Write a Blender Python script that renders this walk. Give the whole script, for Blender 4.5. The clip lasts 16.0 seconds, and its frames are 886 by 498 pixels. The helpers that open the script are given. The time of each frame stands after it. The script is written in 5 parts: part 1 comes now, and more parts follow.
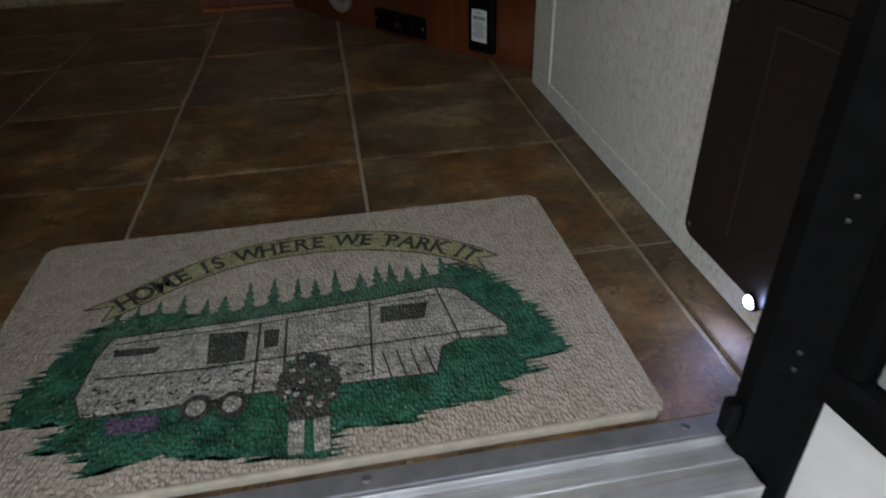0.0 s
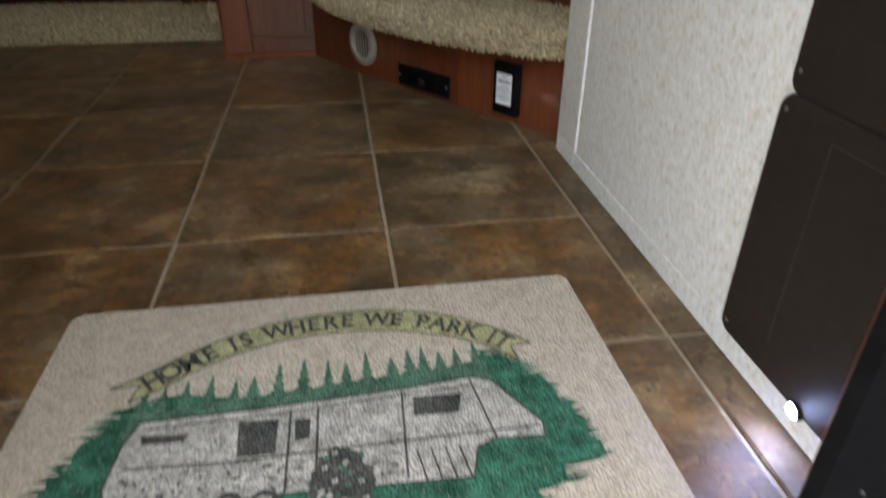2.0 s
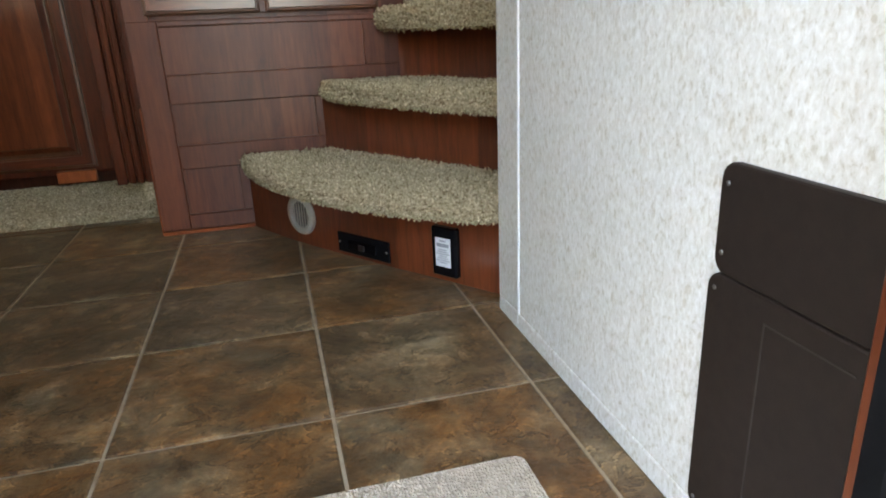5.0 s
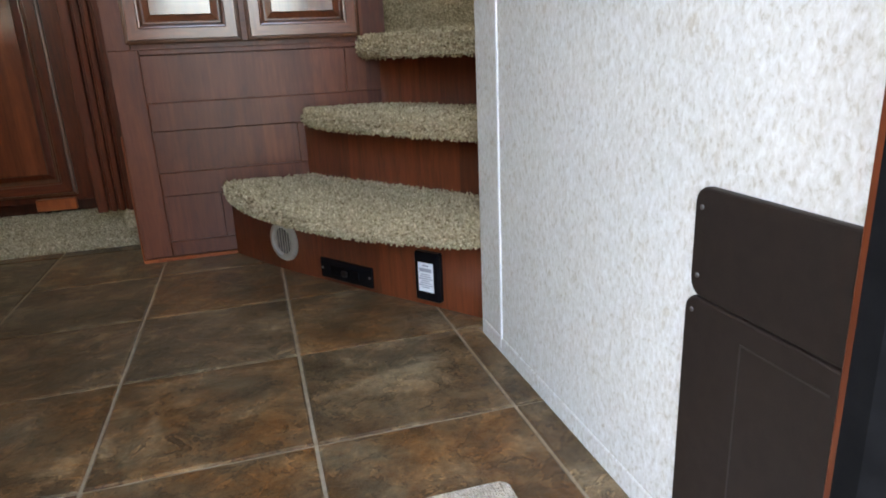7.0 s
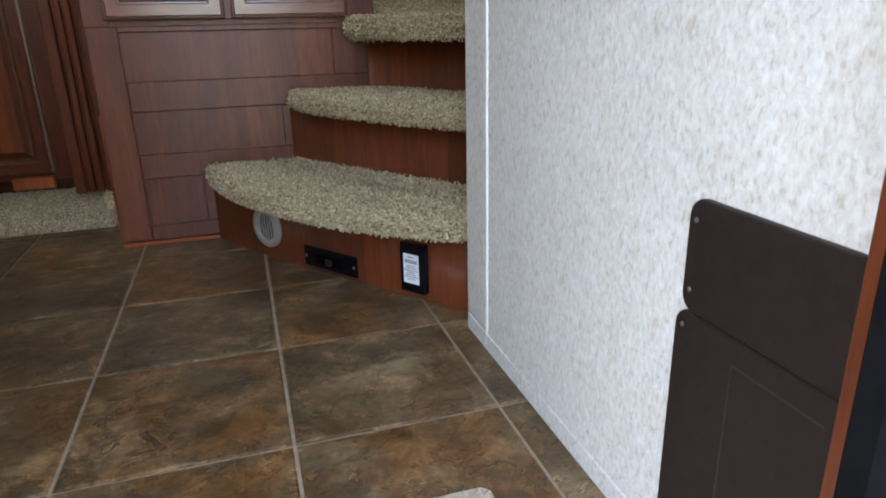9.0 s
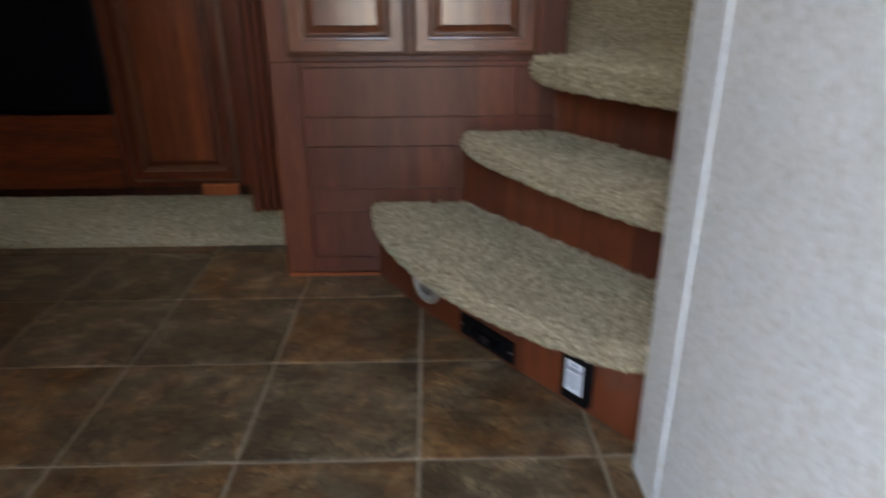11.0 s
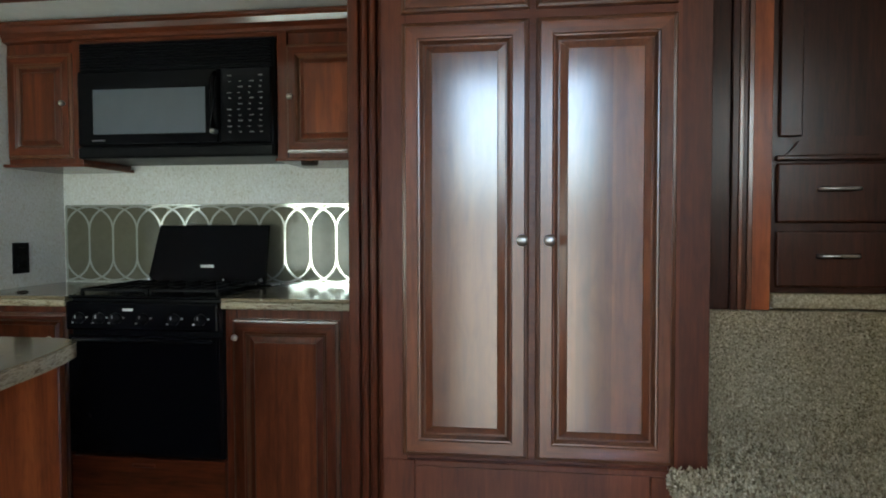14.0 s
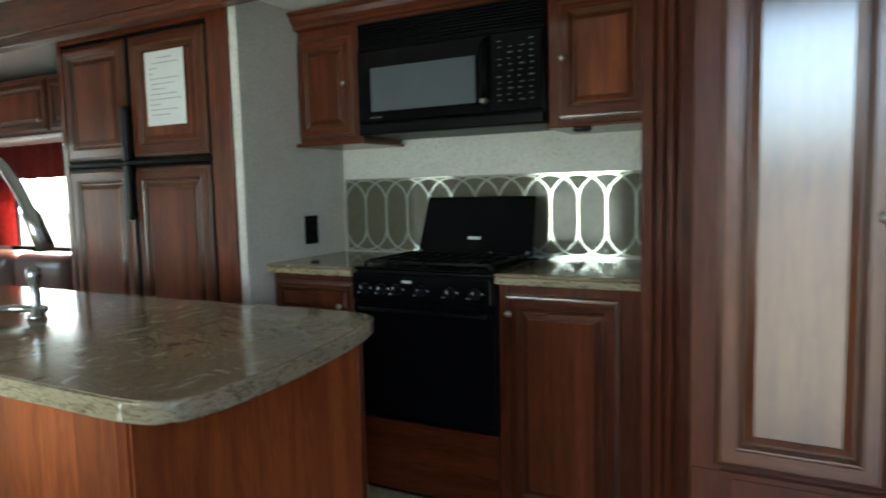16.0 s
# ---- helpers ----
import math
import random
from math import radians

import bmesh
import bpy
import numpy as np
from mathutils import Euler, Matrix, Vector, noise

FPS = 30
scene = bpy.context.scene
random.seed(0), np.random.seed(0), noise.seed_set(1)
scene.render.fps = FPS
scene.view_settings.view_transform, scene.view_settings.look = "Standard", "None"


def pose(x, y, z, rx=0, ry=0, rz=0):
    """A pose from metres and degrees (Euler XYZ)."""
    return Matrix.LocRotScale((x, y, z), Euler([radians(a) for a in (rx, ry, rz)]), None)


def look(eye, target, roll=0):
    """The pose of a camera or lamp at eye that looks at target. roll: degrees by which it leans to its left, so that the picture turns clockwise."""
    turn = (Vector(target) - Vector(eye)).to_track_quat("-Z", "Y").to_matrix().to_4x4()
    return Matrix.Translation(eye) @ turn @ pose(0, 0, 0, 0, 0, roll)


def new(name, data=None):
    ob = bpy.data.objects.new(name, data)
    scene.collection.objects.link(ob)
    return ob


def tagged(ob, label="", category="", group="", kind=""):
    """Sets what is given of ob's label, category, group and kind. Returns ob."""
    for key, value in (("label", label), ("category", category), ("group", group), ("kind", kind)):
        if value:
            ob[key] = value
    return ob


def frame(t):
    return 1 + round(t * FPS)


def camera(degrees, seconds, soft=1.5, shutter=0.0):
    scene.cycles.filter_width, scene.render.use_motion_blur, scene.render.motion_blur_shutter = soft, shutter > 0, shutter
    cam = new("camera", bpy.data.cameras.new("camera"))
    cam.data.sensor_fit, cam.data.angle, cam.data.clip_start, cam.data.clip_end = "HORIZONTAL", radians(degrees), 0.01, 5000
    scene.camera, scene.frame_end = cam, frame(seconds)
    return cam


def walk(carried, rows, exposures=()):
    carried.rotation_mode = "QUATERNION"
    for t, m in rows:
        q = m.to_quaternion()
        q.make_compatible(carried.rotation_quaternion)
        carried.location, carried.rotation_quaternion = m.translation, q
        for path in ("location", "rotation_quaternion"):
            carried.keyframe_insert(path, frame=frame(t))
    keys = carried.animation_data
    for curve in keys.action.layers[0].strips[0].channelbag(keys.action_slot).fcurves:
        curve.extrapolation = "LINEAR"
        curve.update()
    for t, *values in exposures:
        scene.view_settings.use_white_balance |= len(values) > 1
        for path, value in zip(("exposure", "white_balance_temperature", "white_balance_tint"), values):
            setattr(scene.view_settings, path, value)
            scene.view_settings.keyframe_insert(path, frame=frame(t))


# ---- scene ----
cam = camera(68.6, 16.0, 1.8, 0.6)
PATH = [
    (0, (-0.025, -1.036, 0.489), (0.239, 0.612, -0.613), -1.9),
    (0.5, (-0.031, -1.052, 0.512), (0.281, 0.532, -0.668), -0.9),
    (1, (-0.049, -1.032, 0.495), (0.286, 0.543, -0.692), 0.2),
    (1.5, (-0.058, -1.011, 0.516), (0.26, 0.564, -0.675), 1.2),
    (2, (-0.062, -0.984, 0.543), (0.216, 0.713, -0.479), 0.4),
    (2.5, (-0.066, -0.954, 0.569), (0.188, 0.813, -0.333), -0.4),
    (3, (-0.061, -0.945, 0.59), (0.227, 0.88, -0.176), -0.5),
    (3.5, (-0.05, -0.942, 0.595), (0.294, 0.893, -0.123), -1.0),
    (4, (-0.048, -0.942, 0.602), (0.352, 0.891, -0.093), -1.5),
    (4.5, (-0.044, -0.941, 0.602), (0.396, 0.89, -0.073), -2.0),
    (7, (-0.039, -0.948, 0.606), (0.483, 0.892, 0.021), -2.6),
    (7.5, (-0.046, -0.94, 0.605), (0.487, 0.894, 0.012), -1.8),
    (8, (-0.052, -0.938, 0.606), (0.494, 0.888, 0.0), -0.7),
    (8.2, (-0.054, -0.938, 0.604), (0.501, 0.885, -0.003), -0.5),
    (9.3, (0.005, -0.890, 0.650), (0.55, 0.945, -0.04), -1.8),
    (9.8, (0.062, -0.815, 0.692), (0.575, 1.01, -0.05), -2.6),
    (10.3, (0.106, -0.700, 0.735), (0.583, 1.089, -0.041), -3.3),
    (10.5, (0.093, -0.700, 0.797), (0.52, 1.093, 0.017), -1.2),
    (11, (0.028, -0.65, 0.85), (0.067, 1.198, 0.085), -0.3),
    (11.5, (-0.007, -0.527, 0.917), (-0.204, 1.376, 0.335), 0.1),
    (12, (-0.074, -0.449, 1.07), (-0.298, 1.486, 0.613), 3.4),
    (12.5, (-0.075, -0.465, 1.207), (-0.253, 1.493, 0.837), 1.2),
    (13, (-0.06, -0.46, 1.243), (-0.268, 1.511, 0.974), 1.0),
    (13.5, (-0.029, -0.454, 1.255), (-0.276, 1.526, 1.117), 0.1),
    (14, (-0.027, -0.457, 1.26), (-0.292, 1.524, 1.187), -0.1),
    (14.5, (-0.077, -0.48, 1.27), (-0.407, 1.492, 1.219), -0.1),
    (15, (-0.125, -0.476, 1.259), (-0.699, 1.435, 1.136), 0.1),
    (15.5, (-0.16, -0.465, 1.268), (-0.892, 1.389, 1.109), -0.6),
    (16, (-0.228, -0.349, 1.297), (-1.155, 1.414, 1.114), -1.3),
]
EXPOSURES = [(0, 2.8, 9300, 4), (0.5, 3.25, 9500, 4), (1.0, 3.75, 9500, 4), (1.5, 4.08, 9500, 5), (2.0, 4.32, 9450, 6), (2.5, 4.65, 9050, 5), (3.5, 4.88, 8700, 4), (4.7, 4.88, 8450, 4), (7, 4.85, 7900, 7),
             (8.2, 4.85, 7800, 7), (10.5, 4.52, 7550, 7), (11, 4.58, 7600, 8), (11.5, 4.92, 7350, 10), (12, 5.1, 7150, 13), (12.5, 5.25, 7000, 11), (13, 5.05, 6800, 6), (14, 4.68, 6750, 1), (15, 4.5, 6750, 0), (16, 4.5, 6700, -2)]
walk(cam, [(t, look(eye, target, roll)) for t, eye, target, roll in PATH], EXPOSURES)

# ---- world, sun, exposure ----
world = bpy.data.worlds.new("world")
scene.world = world
world.use_nodes = True
wn = world.node_tree
sky = wn.nodes.new("ShaderNodeTexSky")
sky.sky_type = "NISHITA"
sky.sun_disc = False
sky.sun_elevation = radians(50)
sky.sun_rotation = radians(-15)
sky.air_density, sky.dust_density, sky.ozone_density = 0.7, 6.0, 0.4
wn.links.new(sky.outputs[0], wn.nodes["Background"].inputs[0])
wn.nodes["Background"].inputs[1].default_value = 0.15

sun_data = bpy.data.lights.new("sun", "SUN")
sun_data.energy = 1.0
sun_data.angle = radians(12)
sun_data.color = (1.0, 0.95, 0.88)
sun_ob = new("sun", sun_data)
sun_ob.matrix_world = look((-1.1, 4.2, 5.2), (0, 0, 0))


def window_light(name, eye, target, sx, sz, watts, colour=(0.9, 0.95, 1.0), spread=180):
    d = bpy.data.lights.new(name, "AREA")
    d.shape, d.size, d.size_y, d.energy, d.color = "RECTANGLE", sx, sz, watts, colour
    d.spread = radians(spread)
    ob = new(name, d)
    ob.matrix_world = look(eye, target)
    return ob


window_light("daylight_window_front", (-1.82, -0.69, 1.18), (-1.65, 2, 2.2), 0.78, 0.66, 0.60, (0.86, 0.98, 0.93), 105)
window_light("daylight_window_front", (-3.3, -0.69, 1.18), (-3.2, 2, 2.2), 0.58, 0.66, 0.06, (0.80, 0.98, 0.95), 105)
window_light("daylight_window_slide", (-4.55, 2.33, 1.25), (-4.4, 0, 1.0), 0.95, 0.42, 0.3)
# added fill from the unseen far end, to brighten kitchen and island
window_light("fill_light_rear", (-5.19, 0.6, 1.3), (0, 0.6, 1.1), 1.3, 0.8, 0.18, (0.86, 0.96, 0.97))
# added fill from out of view, to lift the landing and drawers
window_light("fill_light_stair", (1.34, 0.0, 1.75), (0.7, 1.3, 1.0), 0.6, 0.6, 0.28)


# ---- materials ----
def mat_new(name, rough=0.5, metal=0.0, coat=0.0, spec=0.5):
    m = bpy.data.materials.new(name)
    m.use_nodes = True
    b = m.node_tree.nodes["Principled BSDF"]
    b.inputs["Roughness"].default_value = rough
    b.inputs["Metallic"].default_value = metal
    b.inputs["Coat Weight"].default_value = coat
    b.inputs["Specular IOR Level"].default_value = spec
    return m, m.node_tree, b


def nd(nt, kind, **inputs):
    n = nt.nodes.new(kind)
    for k, v in inputs.items():
        n.inputs[k.replace("_", " ")].default_value = v
    return n


def coords(nt, scale=(1, 1, 1), rot=(0, 0, 0)):
    tc = nt.nodes.new("ShaderNodeTexCoord")
    mp = nt.nodes.new("ShaderNodeMapping")
    mp.inputs["Scale"].default_value = scale
    mp.inputs["Rotation"].default_value = rot
    nt.links.new(tc.outputs["Object"], mp.inputs["Vector"])
    return mp.outputs[0]


def ramp(nt, fac, stops):
    r = nt.nodes.new("ShaderNodeValToRGB")
    els = r.color_ramp.elements
    while len(els) < len(stops):
        els.new(0.5)
    for e, (p, c) in zip(els, stops):
        e.position, e.color = p, (*c, 1)
    nt.links.new(fac, r.inputs[0])
    return r.outputs[0]


def mixc(nt, fac, a, b, blend="MIX"):
    m = nt.nodes.new("ShaderNodeMix")
    m.data_type, m.blend_type = "RGBA", blend
    for sock, v in ((m.inputs[0], fac), (m.inputs[6], a), (m.inputs[7], b)):
        if hasattr(v, "is_linked"):
            nt.links.new(v, sock)
        elif isinstance(v, (int, float)):
            sock.default_value = v
        else:
            sock.default_value = (*v, 1)
    return m.outputs[2]


def bump(nt, b, height, strength, dist=0.002):
    n = nd(nt, "ShaderNodeBump", Strength=strength, Distance=dist)
    nt.links.new(height, n.inputs["Height"])
    nt.links.new(n.outputs[0], b.inputs["Normal"])


def noise_tex(nt, vec, scale, detail=4.0, rough=0.55, dist=0.0):
    n = nd(nt, "ShaderNodeTexNoise", Scale=scale, Detail=detail, Roughness=rough, Distortion=dist)
    nt.links.new(vec, n.inputs["Vector"])
    return n.outputs[0]


def wood(name, dark, light, axis="z", rough=0.3, stave=0.0, coat=1.0, gloss=1.6, spec=0.5, film=0.20, relief=0.05, grain=0.45):
    """Stained cherry: long grain along one axis, broad tone drift, glued staves."""
    m, nt, b = mat_new(name, rough, 0, coat, spec)
    b.inputs["Coat Roughness"].default_value = film
    b.inputs["Coat IOR"].default_value = gloss
    sc = {"z": (1, 1, 0.07), "x": (0.07, 1, 1), "y": (1, 0.07, 1)}[axis]
    v = coords(nt, sc)
    info = nt.nodes.new("ShaderNodeObjectInfo")
    add = nt.nodes.new("ShaderNodeVectorMath")
    add.operation = "ADD"
    nt.links.new(v, add.inputs[0])
    nt.links.new(info.outputs["Random"], add.inputs[1])
    fine = noise_tex(nt, add.outputs[0], 110, 6, 0.6, 0.6)
    broad = noise_tex(nt, add.outputs[0], 14, 3, 0.5, 1.2)
    mid = tuple((p + q) / 2 for p, q in zip(dark, light))
    c = ramp(nt, broad, [(0.3, dark), (0.5, mid), (0.72, light)])
    c = mixc(nt, grain, c, ramp(nt, fine, [(0.3, tuple(0.55 * k for k in dark)), (0.65, light)]), "MIX")
    figure = noise_tex(nt, coords(nt, tuple(0.3 if k < 1 else 1 for k in sc)), 24, 6, 0.6, 1.5)
    c = mixc(nt, 0.45, c, ramp(nt, figure, [(0.34, (0.62, 0.56, 0.52)), (0.5, (1, 1, 1)), (0.68, (1.28, 1.24, 1.2))]), "MULTIPLY")
    if stave:
        tc = nt.nodes.new("ShaderNodeTexCoord")
        sep = nt.nodes.new("ShaderNodeSeparateXYZ")
        nt.links.new(tc.outputs["Object"], sep.inputs[0])
        k = nd(nt, "ShaderNodeMath")
        k.operation = "MULTIPLY"
        k.inputs[1].default_value = 1 / stave
        nt.links.new(sep.outputs[{"z": 0, "x": 2, "y": 0}[axis]], k.inputs[0])
        f = nt.nodes.new("ShaderNodeMath")
        f.operation = "FLOOR"
        nt.links.new(k.outputs[0], f.inputs[0])
        wnz = nt.nodes.new("ShaderNodeTexWhiteNoise")
        wnz.noise_dimensions = "1D"
        nt.links.new(f.outputs[0], wnz.inputs["W"])
        c = mixc(nt, 0.55, c, ramp(nt, wnz.outputs[0], [(0.0, (0.55, 0.50, 0.46)), (1.0, (1.42, 1.38, 1.30))]), "MULTIPLY")
    tone = ramp(nt, info.outputs["Random"], [(0.0, (0.88, 0.87, 0.86)), (1.0, (1.1, 1.1, 1.1))])
    c = mixc(nt, 1.0, c, tone, "MULTIPLY")
    nt.links.new(c, b.inputs["Base Color"])
    bump(nt, b, fine, relief, 0.001)
    return m


def plain(name, colour, rough=0.5, metal=0.0, var=0.12, scale=30, bmp=0.0, coat=0.0, spec=0.5):
    """A painted, moulded or cast surface with faint drift and fine relief."""
    m, nt, b = mat_new(name, rough, metal, coat, spec)
    v = coords(nt)
    n = noise_tex(nt, v, scale, 5)
    c = ramp(nt, n, [(0.3, tuple(k * (1 - var) for k in colour)), (0.7, tuple(min(1, k * (1 + var)) for k in colour))])
    nt.links.new(c, b.inputs["Base Color"])
    rr = nd(nt, "ShaderNodeMapRange")
    rr.inputs[3].default_value, rr.inputs[4].default_value = max(0.02, rough - 0.06), rough + 0.08
    nt.links.new(noise_tex(nt, v, 9, 3), rr.inputs[0])
    nt.links.new(rr.outputs[0], b.inputs["Roughness"])
    if bmp:
        bump(nt, b, noise_tex(nt, v, scale * 12, 3), bmp, 0.001)
    return m


CH_D, CH_L = (0.096, 0.024, 0.0092), (0.235, 0.069, 0.027)
KD, KL = (0.046, 0.0088, 0.0028), (0.152, 0.031, 0.0092)
M_WOOD = wood("cherry_upright_grain", KD, KL, "z", 0.42, 0.0, 0.8, 1.5, 0.2, 0.12)
M_WOODX = wood("cherry_level_grain", KD, KL, "x", 0.42, 0.0, 0.8, 1.5, 0.2, 0.12)
M_PANEL = wood("cherry_panel_staves", (0.098, 0.028, 0.011), (0.255, 0.082, 0.034), "z", 0.30, 0.0875, 1.0, 2.2, 0.4, 0.16, 0.012, 0.18)
M_FIELD = wood("cherry_field", (0.070, 0.0145, 0.005), (0.215, 0.052, 0.017), "z", 0.40, 0.105, 0.35, 1.5, 0.2, 0.15, 0.04, 0.25)
M_TALL = wood("pantry_upright_grain", CH_D, CH_L, "z", 0.3, 0, 1.0, 1.62)
M_TALLX = wood("pantry_level_grain", CH_D, CH_L, "x", 0.3, 0, 1.0, 1.62)
M_LAM = wood("cherry_laminate", (0.096, 0.0225, 0.0092), (0.170, 0.045, 0.0195), "z", 0.4, 0.085, 0.15, 1.5, 0.4)
M_LAMX = wood("cherry_laminate_level", (0.096, 0.0225, 0.0092), (0.170, 0.045, 0.0195), "x", 0.4, 0.0, 0.15, 1.5, 0.4)
M_GLAZE = wood("dark_glaze", (0.060, 0.017, 0.006), (0.150, 0.048, 0.017), "z", 0.32, 0.0, 0.35)
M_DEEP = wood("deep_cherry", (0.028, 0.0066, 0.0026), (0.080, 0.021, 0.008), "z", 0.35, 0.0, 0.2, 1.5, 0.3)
M_RISER = wood("riser_veneer", (0.090, 0.018, 0.006), (0.190, 0.046, 0.016), "z", 0.42, 0.12, 0.15)
M_ISLAND = wood("island_veneer", (0.18, 0.036, 0.011), (0.44, 0.112, 0.034), "z", 0.42, 0.115, 0.15, 1.5, 0.3, 0.2, 0.03, 0.25)


def wallpaper(name):
    """Embossed vinyl: pale ground, short upright flecks of tan and white that cross one another."""
    m, nt, b = mat_new(name, 0.6)
    big = noise_tex(nt, coords(nt), 7, 4, 0.6, 0.5)
    fl_a = noise_tex(nt, coords(nt, (1, 1, 0.62), (0.55, 0, 0)), 150, 4, 0.62, 0.5)
    fl_b = noise_tex(nt, coords(nt, (1, 1, 0.62), (-0.6, 0, 0)), 125, 4, 0.62, 0.5)
    fl_c = noise_tex(nt, coords(nt, (1, 1, 0.7), (0.05, 0, 0)), 60, 5, 0.65, 0.5)
    fine = noise_tex(nt, coords(nt), 330, 3)
    c = ramp(nt, fl_a, [(0.34, (0.58, 0.545, 0.475)), (0.42, (0.69, 0.675, 0.635)), (0.52, (0.735, 0.725, 0.695)), (0.62, (0.80, 0.80, 0.78))])
    c = mixc(nt, 0.45, c, ramp(nt, fl_b, [(0.34, (0.78, 0.735, 0.65)), (0.42, (0.96, 0.95, 0.93)), (0.56, (1.0, 1.0, 1.0)), (0.64, (1.08, 1.08, 1.09))]), "MULTIPLY")
    c = mixc(nt, 0.7, c, ramp(nt, fl_c, [(0.33, (0.83, 0.77, 0.68)), (0.40, (0.98, 0.97, 0.95)), (0.6, (1.0, 1.0, 1.0))]), "MULTIPLY")
    c = mixc(nt, 0.35, c, ramp(nt, big, [(0.35, (0.86, 0.84, 0.80)), (0.65, (1.0, 1.0, 1.0))]), "MULTIPLY")
    nt.links.new(c, b.inputs["Base Color"])
    h = mixc(nt, 0.5, mixc(nt, 0.5, fl_a, fl_b), fine)
    bump(nt, b, h, 0.5, 0.0016)
    return m


M_WALL = wallpaper("vinyl_wallpaper")
M_CEIL = plain("ceiling_vinyl", (0.72, 0.71, 0.68), 0.6, 0, 0.04, 20, 0.1)
M_SKIN = plain("white_gelcoat", (0.78, 0.79, 0.80), 0.35, 0, 0.03, 40, 0.5)
M_BATTEN = plain("white_batten", (0.86, 0.86, 0.85), 0.35, 0, 0.03)
M_DARK = plain("dark_brown_plastic", (0.020, 0.0135, 0.011), 0.5, 0, 0.2, 60, 0.25, 0, 0.3)
M_GROOVE = plain("scored_plastic", (0.029, 0.023, 0.021), 0.5)
M_BLACK = plain("black_plastic", (0.005, 0.005, 0.006), 0.36, 0, 0.2, 60, 0.15, 0, 0.08)
M_SLATE = plain("slate_plastic", (0.016, 0.018, 0.021), 0.32, 0, 0.2, 40, 0.1, 0, 0.3)
M_GLOSS = plain("black_enamel", (0.004, 0.004, 0.005), 0.14, 0, 0.1, 20, 0, 0, 0.12)
M_JAMB = plain("black_painted_aluminium", (0.006, 0.006, 0.0065), 0.7, 0.0, 0.25, 50, 0.2, 0, 0.03)
M_CHROME = plain("chrome", (0.8, 0.8, 0.8), 0.08, 1.0, 0.03)
M_FAUCET = plain("brushed_faucet_steel", (0.42, 0.42, 0.43), 0.24, 1.0, 0.06, 60)
M_NICKEL = plain("brushed_nickel", (0.62, 0.60, 0.57), 0.28, 1.0, 0.06, 60)
M_STEEL = plain("zinc_screw", (0.24, 0.24, 0.25), 0.4, 1.0, 0.1, 80)
M_ZINC = plain("dull_zinc", (0.055, 0.055, 0.058), 0.5, 0.5, 0.15, 80)
M_GROUT = plain("grout", (0.37, 0.295, 0.205), 0.7, 0, 0.2, 60, 0.4)
M_WHITE = plain("white_plastic", (0.75, 0.75, 0.73), 0.4, 0, 0.03)
M_RING = plain("greige_plastic", (0.33, 0.29, 0.24), 0.45, 0, 0.08)
M_PAPER = plain("paper", (0.78, 0.79, 0.80), 0.7, 0, 0.02, 20)
M_INK = plain("grey_print", (0.34, 0.35, 0.38), 0.7)
M_RED = plain("red_fabric", (0.25, 0.025, 0.022), 0.8, 0, 0.25, 50, 0.5)
M_LEATHER = plain("brown_leather", (0.075, 0.030, 0.024), 0.32, 0, 0.3, 14, 0.6, 0.15)
M_GRAVEL = plain("gravel", (0.050, 0.047, 0.040), 0.9, 0, 0.4, 25, 1.0)


